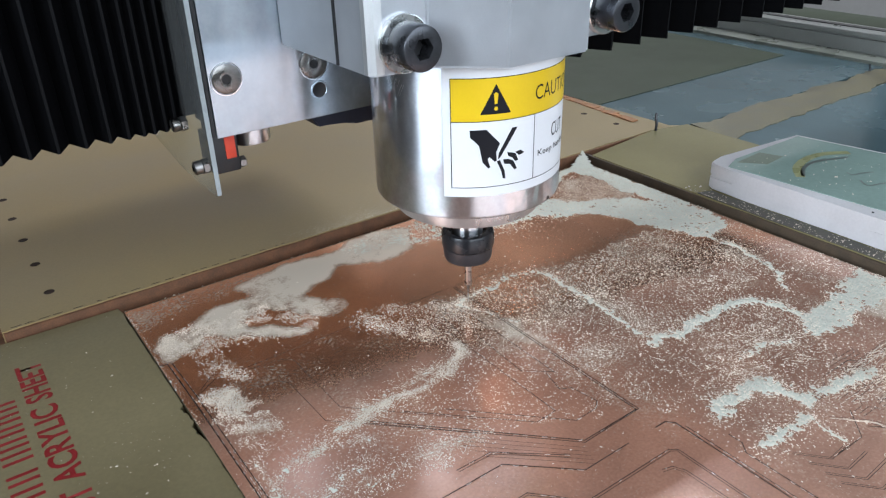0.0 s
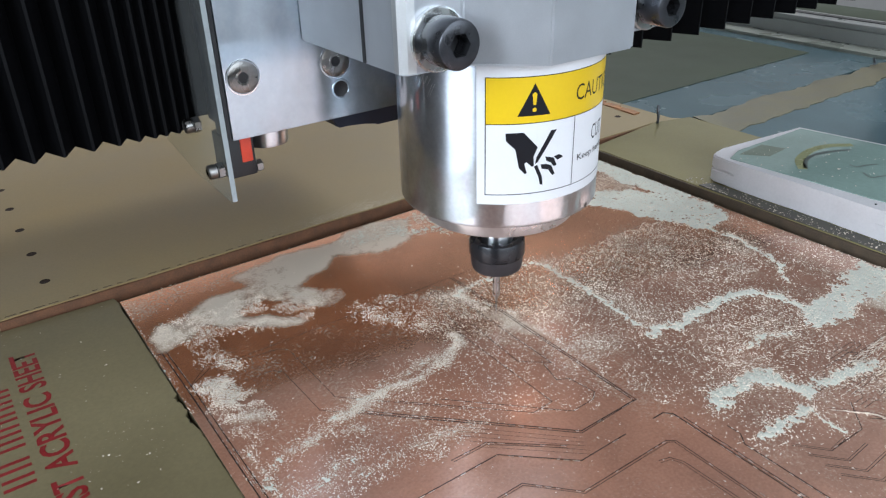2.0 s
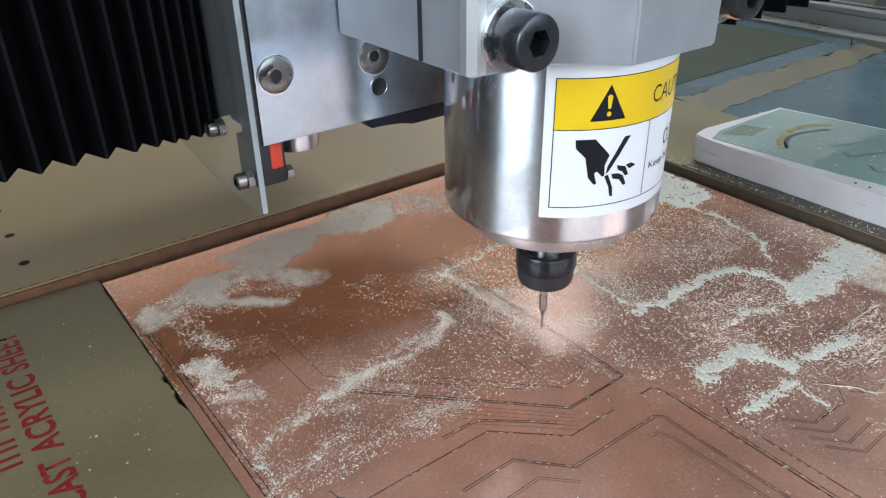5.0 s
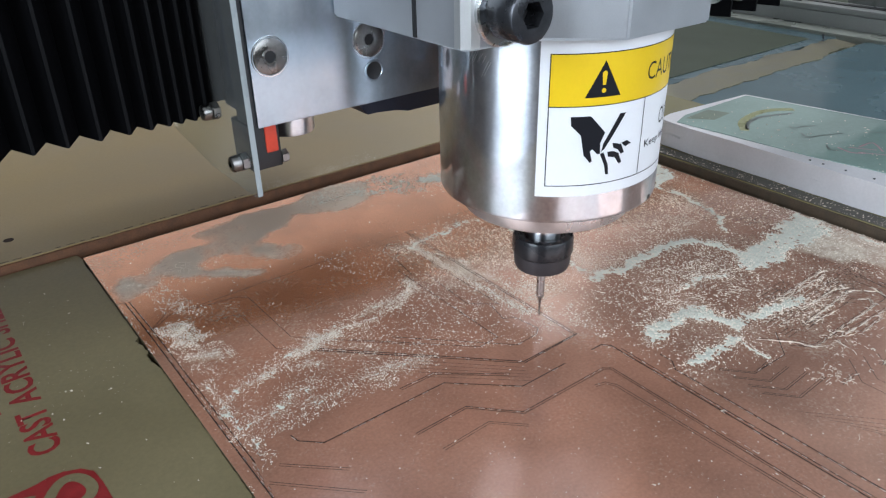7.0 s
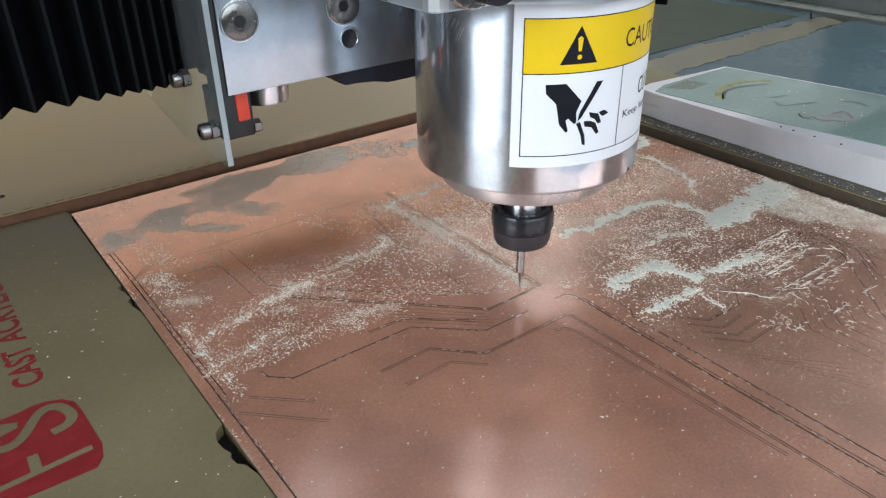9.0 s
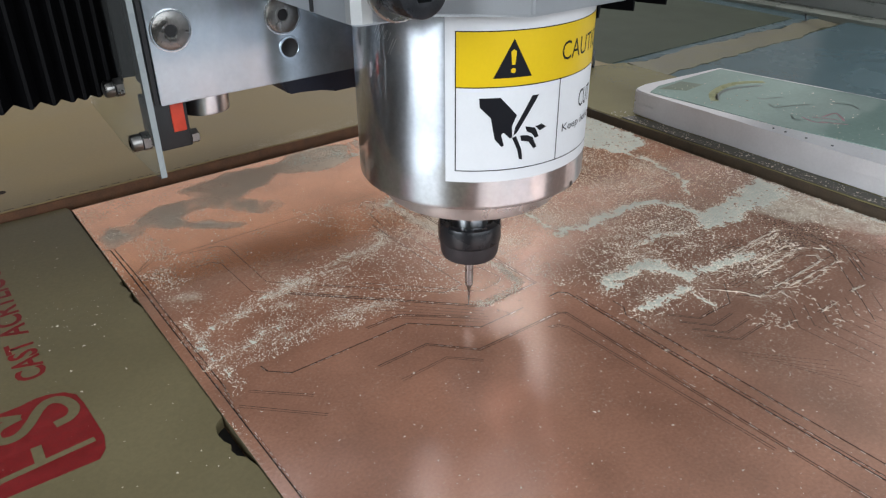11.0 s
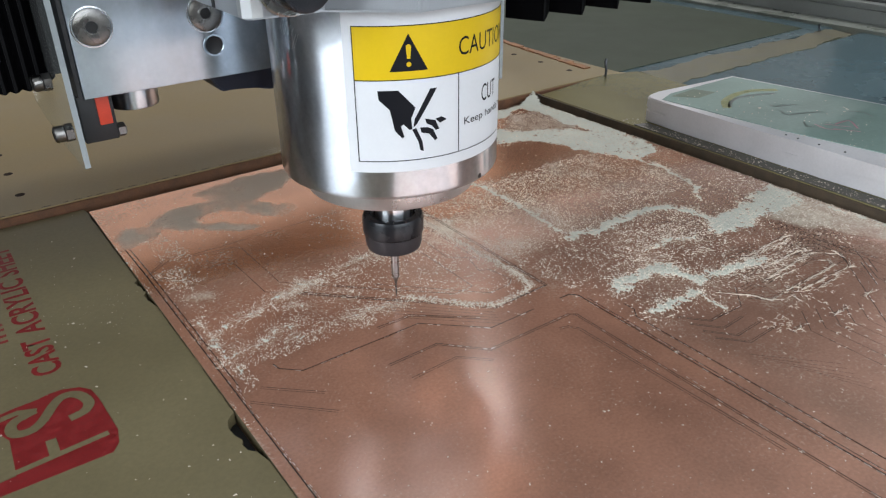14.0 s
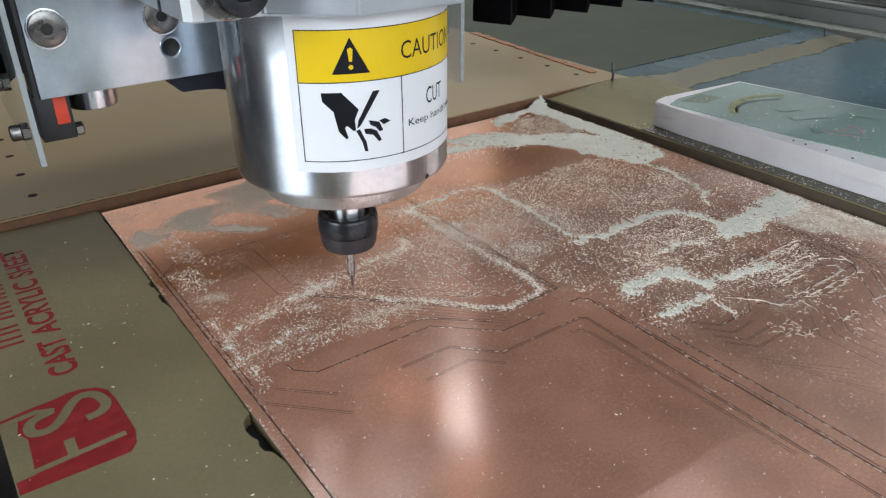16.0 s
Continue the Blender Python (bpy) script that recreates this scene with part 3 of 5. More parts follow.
def traced(*points, twin=0.0, width=0.32):
    """One milled outline; twin: a second pass at that distance beside it."""
    width *= 0.85
    part("milled_outline", ribbon(points, width, 0.025), GROOVE, board, angle=0)
    if twin:
        moved = []
        for k, (x, y) in enumerate(points):
            a, b = Vector(points[max(0, k - 1)]), Vector(points[min(len(points) - 1, k + 1)])
            d = (b - a).normalized()
            moved.append((x - d.y * twin, y + d.x * twin))
        part("milled_outline", ribbon(moved, width * 0.8, 0.025), GROOVE, board, angle=0)
    if width >= 0.26:
        bm, rn = bmesh.new(), random.Random(int(points[0][0] * 13 + points[0][1] * 7))
        for (x0, y0), (x1, y1) in zip(points, points[1:]):
            run = math.hypot(x1 - x0, y1 - y0)
            ox, oy = -(y1 - y0) / run * width * 0.72, (x1 - x0) / run * width * 0.72
            n = max(1, int(run / 2.6))
            for k in range(n):
                if rn.random() < 0.42:
                    u, w = (k + rn.random() * 0.3) / n, (k + rn.uniform(0.6, 1.0)) / n
                    ribbon([(x0 + (x1 - x0) * u + ox, y0 + (y1 - y0) * u + oy), (x0 + (x1 - x0) * w + ox, y0 + (y1 - y0) * w + oy)], width * rn.uniform(0.4, 0.8), 0.03, bm)
        if len(bm.faces):
            tagged(part("raised_lip", bm, BURR, board, angle=0), kind="stuff")


def burr(*points, width=0.3):
    rn = random.Random(int(points[0][0] * 10))
    bm = bmesh.new()
    for (x0, y0), (x1, y1) in zip(points, points[1:]):
        n = int(math.hypot(x1 - x0, y1 - y0) / 2.2)
        for k in range(n):
            if rn.random() < 0.55:
                u, w = (k + rn.random() * 0.3) / n, (k + 0.75) / n
                ribbon([(x0 + (x1 - x0) * u, y0 + (y1 - y0) * u), (x0 + (x1 - x0) * w, y0 + (y1 - y0) * w)], width * rn.uniform(0.4, 1), 0.06, bm)
    tagged(part("copper_burr", bm, BURR, board, angle=0), kind="stuff")


# border of the milled field and the corner by the chipped sheet
traced((-112, 115.5), (-109.4, 115.2), (-109, 90), (-108.6, -60), (-108.6, -130), width=0.45)
traced((-108, 115), (-107.4, 91), (-107, 12))
traced((-109, 90), (-99.8, 99), (-94, 99), (-91, 96.5), (36, 96.5), width=0.2)
traced((-107.4, 91), (-99, 97), (-84, 94.2), (-76.5, 93.2), (-73.2, 90.2), (-72.7, 58), (-42, 27), width=0.22)
traced((-89, 83.2), (-82.6, 82.6), (-80.2, 79.8), (-79.5, 55), (-45.5, 21.6), width=0.22)
burr((-107.6, 60), (-107.4, 8), width=0.45)
burr((-108.0, 60), (-108.0, -60), width=0.3)
burr((-105.6, 34), (-104.6, 8))
# large pad outline that the tool follows
traced((0.4, 96), (0.4, 0.2), (-22.4, 0), (-70, 47.6), twin=0.9, width=0.42)
traced((-20.3, 72), (-20, 15), (-28, 14.5), (-58, 44))
traced((-9.4, 84), (-6.4, 77), (-6.4, 30), (-14.8, 37), (-13.4, 64))
traced((-9, 31), (-11.4, 22), (-7.8, 20.2), (-6.2, 10.5), (-9, 8.2), (-18, 7.8), (-47, 37))
traced((-16.8, 88), (-12, 92), (-8, 90), (-10, 86), (-16, 80), (-18, 66))
# outlines in front of it
traced((-13, -8.7), (-31, -8.7), (-48.2, 7.2), (-89, 7.2), (-94.2, 12.2), (-94.8, 15.5), twin=0.0, width=0.4)
traced((-30, -2), (-47.6, 13), (-60, 13.2), twin=0.9)
for k in range(5):
    traced((-24.6 - 0.5 * k, -2.2 - 1.7 * k), (-56 + 1.6 * k, 29 - 4.2 * k), width=0.15)
traced((-3, -120), (-3.7, -19.4), (-6, -17.5), (-38.7, -17.2), (-49.8, -5.2), (-67.5, -5.4), twin=0.8)
traced((-88.4, -5.3), (-102, 7.5), twin=0.8, width=0.22)
traced((-6, -95), (-8.7, -26), (-10.5, -22.6), (-14, -21.6), twin=0.9, width=0.25)
traced((-41, -22), (-48.9, -14.2), (-65.4, -14.7), twin=0.8, width=0.22)
traced((-89.2, -14.6), (-107, 3.4), twin=0.8, width=0.2)
traced((5.2, -130), (5.0, -11.2), (2.8, -9), (-1.5, -9), width=0.5)
traced((6.4, -130), (6.2, -14))
traced((10.4, -130), (10.6, -31.8), (13.3, -28.6), (13.3, -24), width=0.4)
burr((5.8, -60), (5.8, -18)), burr((10, -110), (10.2, -70)), burr((-2.2, -70), (-2.2, -40))
# pads and fan-out on the far half
for k, y in enumerate((-39.1, -44.1, -49.1, -53.6)):
    traced((20.6, y - 1), (27.5, y - 9), (36 + 2 * k, y - 8.6), twin=0.7, width=0.24)
for k in range(6):
    traced((21.5 + 1.6 * k, -65.5 - 3.6 * k), (39 - 0.8 * k, -84.5 - 2.4 * k), width=0.13)
traced((108, -36), (108, -120)), traced((110.5, -51), (97, -66), (97, -130)), traced((104, -40), (104, -49), (70, -83))
for k in range(7):
    traced((56 + 5 * k, -62 - 2 * k), (48 + 5 * k, -70 - 2 * k), (48 + 5 * k, -92), width=0.22)
traced((29, -48), (43, -48.4), (52, -40)), traced((49, -47), (54, -52.2), (100, -52.4), (104, -48.5), width=0.28)

# closely packed routing in the far corner
SLIVER_RUNS = []
for run in ([(69.9, -29.3), (101, -28.7)], [(63.3, -43.6), (95.7, -42.3)], [(50.8, -48.5), (54.6, -52.2), (92.2, -52.2), (96, -49.3), (92.9, -47.1)],
            [(65.1, -54.3), (97.6, -56.2), (101.4, -53.3), (102.9, -48.6), (98.1, -44.1)], [(43.6, -38.4), (52, -47), (54.1, -51.8)],
            [(64.4, -45.2), (67.5, -44.9), (78.1, -45.5)], [(66.5, -49.4), (65.1, -53.3)], [(62.7, -53.2), (61.9, -57.5)], [(60.6, -69.6), (70.2, -69.9)],
            [(80.4, -69.4), (86.2, -69.6)], [(42.4, -67), (50.3, -67.1)], [(73.1, -57.6), (86.9, -57.4)], [(72, -31), (99, -30.6)], [(70, -38), (92, -38.4)]):
    traced(*run, twin=0.8, width=0.24)
    SLIVER_RUNS += [(*a, *b) for a, b in zip(run, run[1:])]
traced((109.8, -38.4), (107, -49.6)), traced((109.2, -45.2), (110.8, -59.3), twin=0.9)
traced((103.5, -56.8), (92.3, -68.3), width=0.4), traced((108.4, -56.6), (101, -64.2), width=0.4)
pick = random.Random(42)
for k in range(22):
    cx, cy = 78 + 24 * pick.uniform(-1, 1), -36 + 10 * pick.uniform(-1, 1)
    reach = pick.uniform(4, 12)
    for j in range(pick.choice((1, 2, 3))):
        a, b = Vector((cx - reach / 2, cy + 1.5 * j)), Vector((cx + reach / 2 - 0.6 * j, cy + 1.5 * j))
        traced(tuple(a), tuple(b), (b.x + 2, b.y + pick.choice((-2, 2))), width=0.2)

# ---- milling dust ----
X0, X1, Y0, Y1, CELL = -112.0, 142.5, -125.0, 161.0, 0.5
nx_, ny_ = int((X1 - X0) / CELL), int((Y1 - Y0) / CELL)
gx, gy = np.meshgrid(X0 + CELL * np.arange(nx_), Y0 + CELL * np.arange(ny_), indexing="ij")
dice = np.random.default_rng(11)


def cloud(size):
    """Smooth random field between 0 and 1 with features of about that size."""
    n, m = int((X1 - X0) / size) + 3, int((Y1 - Y0) / size) + 3
    grid = dice.random((n, m))
    u, v = (gx - X0) / size, (gy - Y0) / size
    i, j = u.astype(int), v.astype(int)
    a, b = u - i, v - j
    a, b = a * a * (3 - 2 * a), b * b * (3 - 2 * b)
    return (grid[i, j] * (1 - a) + grid[i + 1, j] * a) * (1 - b) + (grid[i, j + 1] * (1 - a) + grid[i + 1, j + 1] * a) * b


rough_field = 0.45 * cloud(14) + 0.3 * cloud(6) + 0.25 * cloud(2.2)
ragged_field = 0.5 * cloud(3) + 0.5 * cloud(1.4)
streak_x, streak_y = (cloud(5) - 0.5) * 5, (cloud(5) - 0.5) * 5
heap = np.zeros_like(gx)
film = np.zeros_like(gx)
sprinkle = np.zeros_like(gx)


def along(points):
    """Distance from every cell to a broken line, with wobble."""
    best = np.full_like(gx, 1e9)
    px, py = gx + streak_x * 0.6, gy + streak_y * 0.6
    for (x0, y0), (x1, y1) in zip(points, points[1:]):
        dx, dy = x1 - x0, y1 - y0
        u = np.clip(((px - x0) * dx + (py - y0) * dy) / (dx * dx + dy * dy + 1e-9), 0, 1)
        best = np.minimum(best, np.hypot(px - x0 - u * dx, py - y0 - u * dy))
    return best


def ridge(points, width, strength=1.0, halo=2.6, spread=0.5, veil=0.06):
    """A bank of dust along a line, with loose grains on both sides and a thin veil under it."""
    global heap, sprinkle, film
    d = along(points)
    width *= 1.15
    film = np.maximum(film, veil * np.exp(-(d / (width * 1.5)) ** 2))
    heap = np.maximum(heap, strength * np.exp(-(d / width) ** 2))
    sprinkle = np.maximum(sprinkle, spread * np.exp(-(d / (width * halo)) ** 2))


def field(points, strength):
    """Loose grains inside a polygon's bounding line."""
    global sprinkle
    inside = np.zeros(gx.shape, bool)
    px, py = gx + streak_x, gy + streak_y
    for (x0, y0), (x1, y1) in zip(points, points[1:] + points[:1]):
        cut = ((y0 > py) != (y1 > py)) & (px < (x1 - x0) * (py - y0) / (y1 - y0 + 1e-9) + x0)
        inside ^= cut
    sprinkle = np.maximum(sprinkle, inside * strength)


def within(points, wobble=1.0):
    inside = np.zeros(gx.shape, bool)
    px, py = gx + streak_x * wobble, gy + streak_y * wobble
    for (x0, y0), (x1, y1) in zip(points, points[1:] + points[:1]):
        inside ^= ((y0 > py) != (y1 > py)) & (px < (x1 - x0) * (py - y0) / (y1 - y0 + 1e-9) + x0)
    soft = inside.astype(float)
    for k in range(5):
        soft = (soft + np.roll(soft, 2, 0) + np.roll(soft, -2, 0) + np.roll(soft, 2, 1) + np.roll(soft, -2, 1)) / 5
    return soft


def bank(points, strength, spread=0.4):
    """A broad flat heap with a grainy outline."""
    global heap, sprinkle
    inner = within(points)
    heap = np.maximum(heap, strength * inner)
    sprinkle = np.maximum(sprinkle, spread * inner)


def veil_patch(points, strength, wobble=1.6):
    global film
    film = np.maximum(film, strength * within(points, wobble) * (0.74 + 0.45 * ragged_field))


bank([(58, 146), (84, 144), (106, 123), (124, 113), (138, 97), (142, 82), (140, 64), (128, 58), (116, 60), (110, 73), (104, 87), (102, 100), (95, 111), (82, 117), (64, 130)], 1.0)
bank([(128, 160), (142.5, 161), (142.5, 84), (134, 98), (128, 118), (130, 140)], 1.45)
bank([(96, 146), (112, 149), (128, 156), (142, 161), (114, 161), (98, 156)], 1.35)
veil_patch([(104, 146), (132, 150), (130, 114), (106, 116), (90, 130)], 0.30)
field([(96, 148), (134, 152), (132, 112), (104, 116), (86, 132)], 0.30)
bank([(86, -3), (114, 1), (142, 6), (142, -7), (134, -16), (107, -15), (91, -15.5), (79, -10)], 1.0)
bank([(-12, 158), (26, 157), (40, 150), (25, 143), (-4, 146)], 0.6, 0.3)
bank([(-23, 153), (-6, 157.5), (11, 156), (33, 147), (35, 122), (20, 132), (1, 140), (-20, 144)], 0.56, 0.3)
veil_patch([(-108, 132), (-104, 133), (-96, 130), (-90, 137), (-84, 140), (-76, 141), (-66, 139), (-68, 147), (-72, 151), (-61, 154), (-47, 155), (-33, 155), (-25, 154), (-19, 154), (-9, 160), (2, 160), (17, 154), (6, 135), (-9, 134), (-21, 139), (-27, 143), (-35, 136), (-45, 134), (-52, 128), (-43, 117), (-40, 122), (-40, 111), (-47, 107), (-56, 116), (-60, 123), (-71, 128), (-78, 125), (-77, 119), (-58, 106), (-62, 104), (-73, 109), (-80, 116), (-86, 118), (-89, 123), (-94, 125), (-99, 119), (-105, 117), (-110, 116)], 0.80, 0.6)
veil_patch([(-112, 140), (-80, 146), (-50, 146), (-50, 158), (-80, 160), (-112, 158)], 0.16)
field([(-105, 118), (-96, 124), (-93, 114), (-90, 101), (-94, 94), (-102, 99), (-103, 108)], 0.5)
veil_patch([(-16, 95), (38, 92), (112, 85), (140, 40), (140, -60), (60, -62), (0, -14), (-10, 20)], 0.11)
veil_patch([(10, -16), (60, -60), (140, -60), (140, -124), (30, -124), (12, -60)], 0.04)
veil_patch([(-104, 104), (-60, 100), (-20, 62), (-60, 30), (-104, 30)], 0.08)
veil_patch([(-103, 73), (-97, 71), (-93.5, 64), (-95, 58.5), (-99, 61), (-101, 66)], 0.42)
veil_patch([(107, -12), (142, -4), (142, -70), (128, -52), (112, -28)], 0.50)
veil_patch([(-8, 88), (3, 66), (5, 40), (-3, 46), (-8, 70)], 0.42)
# banks on the far half
ridge([(8, 86), (24.6, 88), (37.5, 83), (37, 69), (36.6, 50), (33.5, 33), (33.4, 21)], 2.2, 0.80, 3, 0.35)
ridge([(33.4, 21.5), (44.7, 19.5), (65.4, 20), (79, 19.6), (87.4, 15), (90.3, 5), (89, -4)], 2.9, 1.0)
ridge([(80, 126), (53, 131.5), (40, 137)], 5.2, 0.9, 2)
ridge([(102.8, 14), (114, 23), (119.6, 48), (115.8, 69), (112, 81)], 1.7, 0.95)
ridge([(139, -10), (141, -60)], 2.2, 0.7)
ridge([(19.3, -17.9), (21, -15.5), (29, -15), (41, -15.2), (44, -21.3), (47.2, -29)], 3.6, 1.10, 2.2, 0.5)
ridge([(47.2, -29), (56.8, -31), (72.5, -33.9), (78, -35.2)], 2.7, 1.0, 2.6, 0.5)
ridge([(17.8, -32.5), (27.3, -33.7), (38.5, -34.3)], 2.4, 1.05, 2.6, 0.5)
ridge([(38.5, -34.3), (37.4, -46)], 1.0, 0.95)
ridge([(50, -4), (60, -3), (72, -8)], 2.0, 0.75)
# near half
ridge([(-6.8, 85), (-2.5, 76), (1.5, 68), (3.5, 60)], 1.7, 0.7, 2.4, 0.6, 0.15)
ridge([(-6.5, 84), (8, 87)], 1.4, 0.8, 2.4, 0.5, 0.15)
ridge([(-22.4, 62.6), (-26, 57), (-36, 55.6), (-46, 55.5), (-56, 54), (-66, 51.8), (-76, 49), (-84, 47), (-92, 44.8), (-102.7, 40.4)], 1.9, 0.55, 1.9, 0.70, 0.16)
ridge([(-84.5, 45.7), (-79.7, 41), (-74, 40)], 1.6, 0.45, 1.9, 0.6, 0.1)
ridge([(-104.8, 24.6), (-99.9, 27.5), (-94, 26.4), (-89.2, 29), (-85, 31.7), (-80, 31)], 1.9, 0.56, 2.0, 0.70, 0.12)
ridge([(-86, 25.5), (-76.4, 23.2), (-65.4, 24.8), (-55.4, 23.6), (-46, 21)], 2.0, 0.45, 2.2, 0.6, 0.1)
ridge([(-104, 50), (-104.5, 37.6), (-104.2, 30.5), (-104.8, 24.6), (-104, 12)], 1.1, 0.6, 2.4, 0.5, 0.1)
# loose grains
field([(-44, 104), (-12, 92), (-6, 76), (-24, 66), (-38, 84)], 0.08)
field([(-103, 42), (-60, 52), (-25, 58), (-2, 46), (-8, 14), (-60, 18), (-104, 18)], 0.15)
field([(-104, 30), (-80, 32), (-60, 27), (-46, 21), (-60, 16), (-90, 18), (-104, 19)], 0.42)
field([(0, 84), (36, 84), (32, 22), (2, 16)], 0.46)
field([(-70, 48), (-22, 8), (0, 2), (0, 60), (-20, 66)], 0.26)
field([(38, 84), (112, 80), (116, 24), (36, 24)], 0.62)
field([(4, 14), (80, 18), (88, -6), (40, -14), (6, -8)], 0.42)
field([(46, 16), (84, 16), (88, 0), (60, -4)], 0.62)
field([(112, 110), (140, 60), (142, -40), (112, -50)], 0.28)
field([(-111, 160), (142, 160), (142, -125), (-111, -125)], 0.006)
heap *= 0.62 + 0.62 * rough_field + 0.25 * (ragged_field - 0.5)
sprinkle = np.maximum(sprinkle, 0.24 * np.clip(1.5 - np.hypot((gx - 70) / 34, (gy + 26) / 18), 0, 1))

specks = dice.random(gx.shape)
specks = (specks + np.roll(specks, 1, 0) + np.roll(specks, 1, 1) + np.roll(specks, (1, 1), (0, 1))) / 4
dusty = heap + 0.30 * (ragged_field - 0.5) + 1.15 * (specks - 0.5)
cover = dusty > 0.52
height = np.clip(dusty - 0.45, 0, 1.2) * 0.42 * (0.6 + 0.8 * ragged_field) + 0.06


def dust_sheet(name, mask, label):
    index = np.full(gx.shape, -1)
    need = np.zeros(gx.shape, bool)
    face = mask[:-1, :-1] & mask[1:, :-1] & mask[1:, 1:] & mask[:-1, 1:]
    for a, b in ((0, 0), (1, 0), (1, 1), (0, 1)):
        need[a:a + face.shape[0], b:b + face.shape[1]] |= face
    index[need] = np.arange(need.sum())
    jig = dice.random((2,) + gx.shape) - 0.5
    rim = need & ~(np.pad(face, ((0, 1), (0, 1))) & np.pad(face, ((1, 0), (0, 1))) & np.pad(face, ((0, 1), (1, 0))) & np.pad(face, ((1, 0), (1, 0))))
    z = np.where(rim, 0.012, height)
    co = np.stack([gx + jig[0] * CELL * 0.7, gy + jig[1] * CELL * 0.7, z], -1)[need] * MM
    i, j = np.nonzero(face)
    quads = np.stack([index[i, j], index[i + 1, j], index[i + 1, j + 1], index[i, j + 1]], 1)
    me = bpy.data.meshes.new(name)
    me.from_pydata(co.tolist(), [], quads.tolist())
    me.materials.append(DUST)
    me.polygons.foreach_set("use_smooth", [True] * len(quads))
    return tagged(new(name, me), label, "dust", kind="stuff")


# the foil, with its veil of dust kept as an attribute
film = np.clip(film + 0.05 * sprinkle, 0, 1) * (0.35 + 1.15 * rough_field) + 0.06 + 0.16 * (rough_field - 0.5)
every = 2
sx_, sy_ = gx[::every, ::every], gy[::every, ::every]
sheet_co = [(x * MM, y * MM, 0.0) for x, y in zip(sx_.ravel(), sy_.ravel())]
rows_, cols_ = sx_.shape
sheet_faces = [(i * cols_ + j, (i + 1) * cols_ + j, (i + 1) * cols_ + j + 1, i * cols_ + j + 1) for i in range(rows_ - 1) for j in range(cols_ - 1)]
foil = bpy.data.meshes.new("copper_face")
foil.from_pydata(sheet_co, [], sheet_faces)
foil.materials.append(COPPER)
foil.attributes.new("film", "FLOAT", "POINT").data.foreach_set("value", film[::every, ::every].ravel().astype(np.float32))
bare = np.maximum(0.85 * np.clip((gy - 40 + 0.16 * gx + 14 * (rough_field - 0.5)) / 26, 0, 1), 0.45 * np.clip((gx - 4 + 8 * (rough_field - 0.5)) / 16, 0, 1))
foil.attributes.new("bare", "FLOAT", "POINT").data.foreach_set("value", bare[::every, ::every].ravel().astype(np.float32))
foil_ob = new("copper_face", foil)
foil_ob.parent = board
foil_ob["label"] = "reddish copper foil with a veil of pale dust"
part("copper_face", box(-111.9, 142.4, -134.9, Y0, -0.05, 0.0), COPPER, board, angle=0)

dust_sheet("milling_dust", cover, "pale greenish-white milling dust heaped in banks on the copper")


def grains(name, xs, ys, zs, size, mat, label, category="dust"):
    """Small four-sided chips, all in one mesh."""
    n = len(xs)
    base = np.array([(1, 0, -0.45), (-0.5, 0.87, -0.45), (-0.5, -0.87, -0.45), (0, 0, 0.75)])
    a = dice.random(n) * 6.283
    s = size * (0.5 + dice.random(n) ** 2 * 1.3)
    long = 0.8 + dice.random(n) ** 1.5 * 2.0
    v = base[None] * np.stack([s * long, s, s * 0.8], 1)[:, None]
    tilt = (dice.random(n) - 0.5) * 0.8
    vx = v[..., 0] * np.cos(a)[:, None] - v[..., 1] * np.sin(a)[:, None]
    vy = v[..., 0] * np.sin(a)[:, None] + v[..., 1] * np.cos(a)[:, None]
    vz = v[..., 2] + tilt[:, None] * v[..., 0] * 0.4 + (s * 0.40)[:, None]
    co = np.stack([vx + xs[:, None], vy + ys[:, None], vz + zs[:, None]], -1).reshape(-1, 3) * MM
    tri = np.array([(0, 1, 3), (1, 2, 3), (2, 0, 3), (0, 2, 1)])
    faces = (tri[None] + 4 * np.arange(n)[:, None, None]).reshape(-1, 3)
    me = bpy.data.meshes.new(name)
    me.from_pydata(co.tolist(), [], faces.tolist())
    me.materials.append(mat)
    return tagged(new(name, me), label, category, kind="stuff")


chance = np.clip(sprinkle * (0.25 + 1.5 * rough_field ** 1.5), 0, 1) * np.where(gx > 4, 0.95, 1.45) + np.clip(heap - 0.12, 0, 0.5) * 0.9
spots = np.argwhere(dice.random(gx.shape) < chance)
jx, jy = dice.random((2, len(spots))) * CELL
where = spots[:, 0], spots[:, 1]
grains("dust_grains", gx[where] + jx, gy[where] + jy, np.where(cover[where], height[where] * 0.8, 0.0), np.where(gx[where] > 4, 0.185, 0.155), GRAIN, "loose pale milling grains scattered over the copper")

# powder that the air from the spindle carries off: patches of grains, each with the time at which it goes
DRIFTS = []


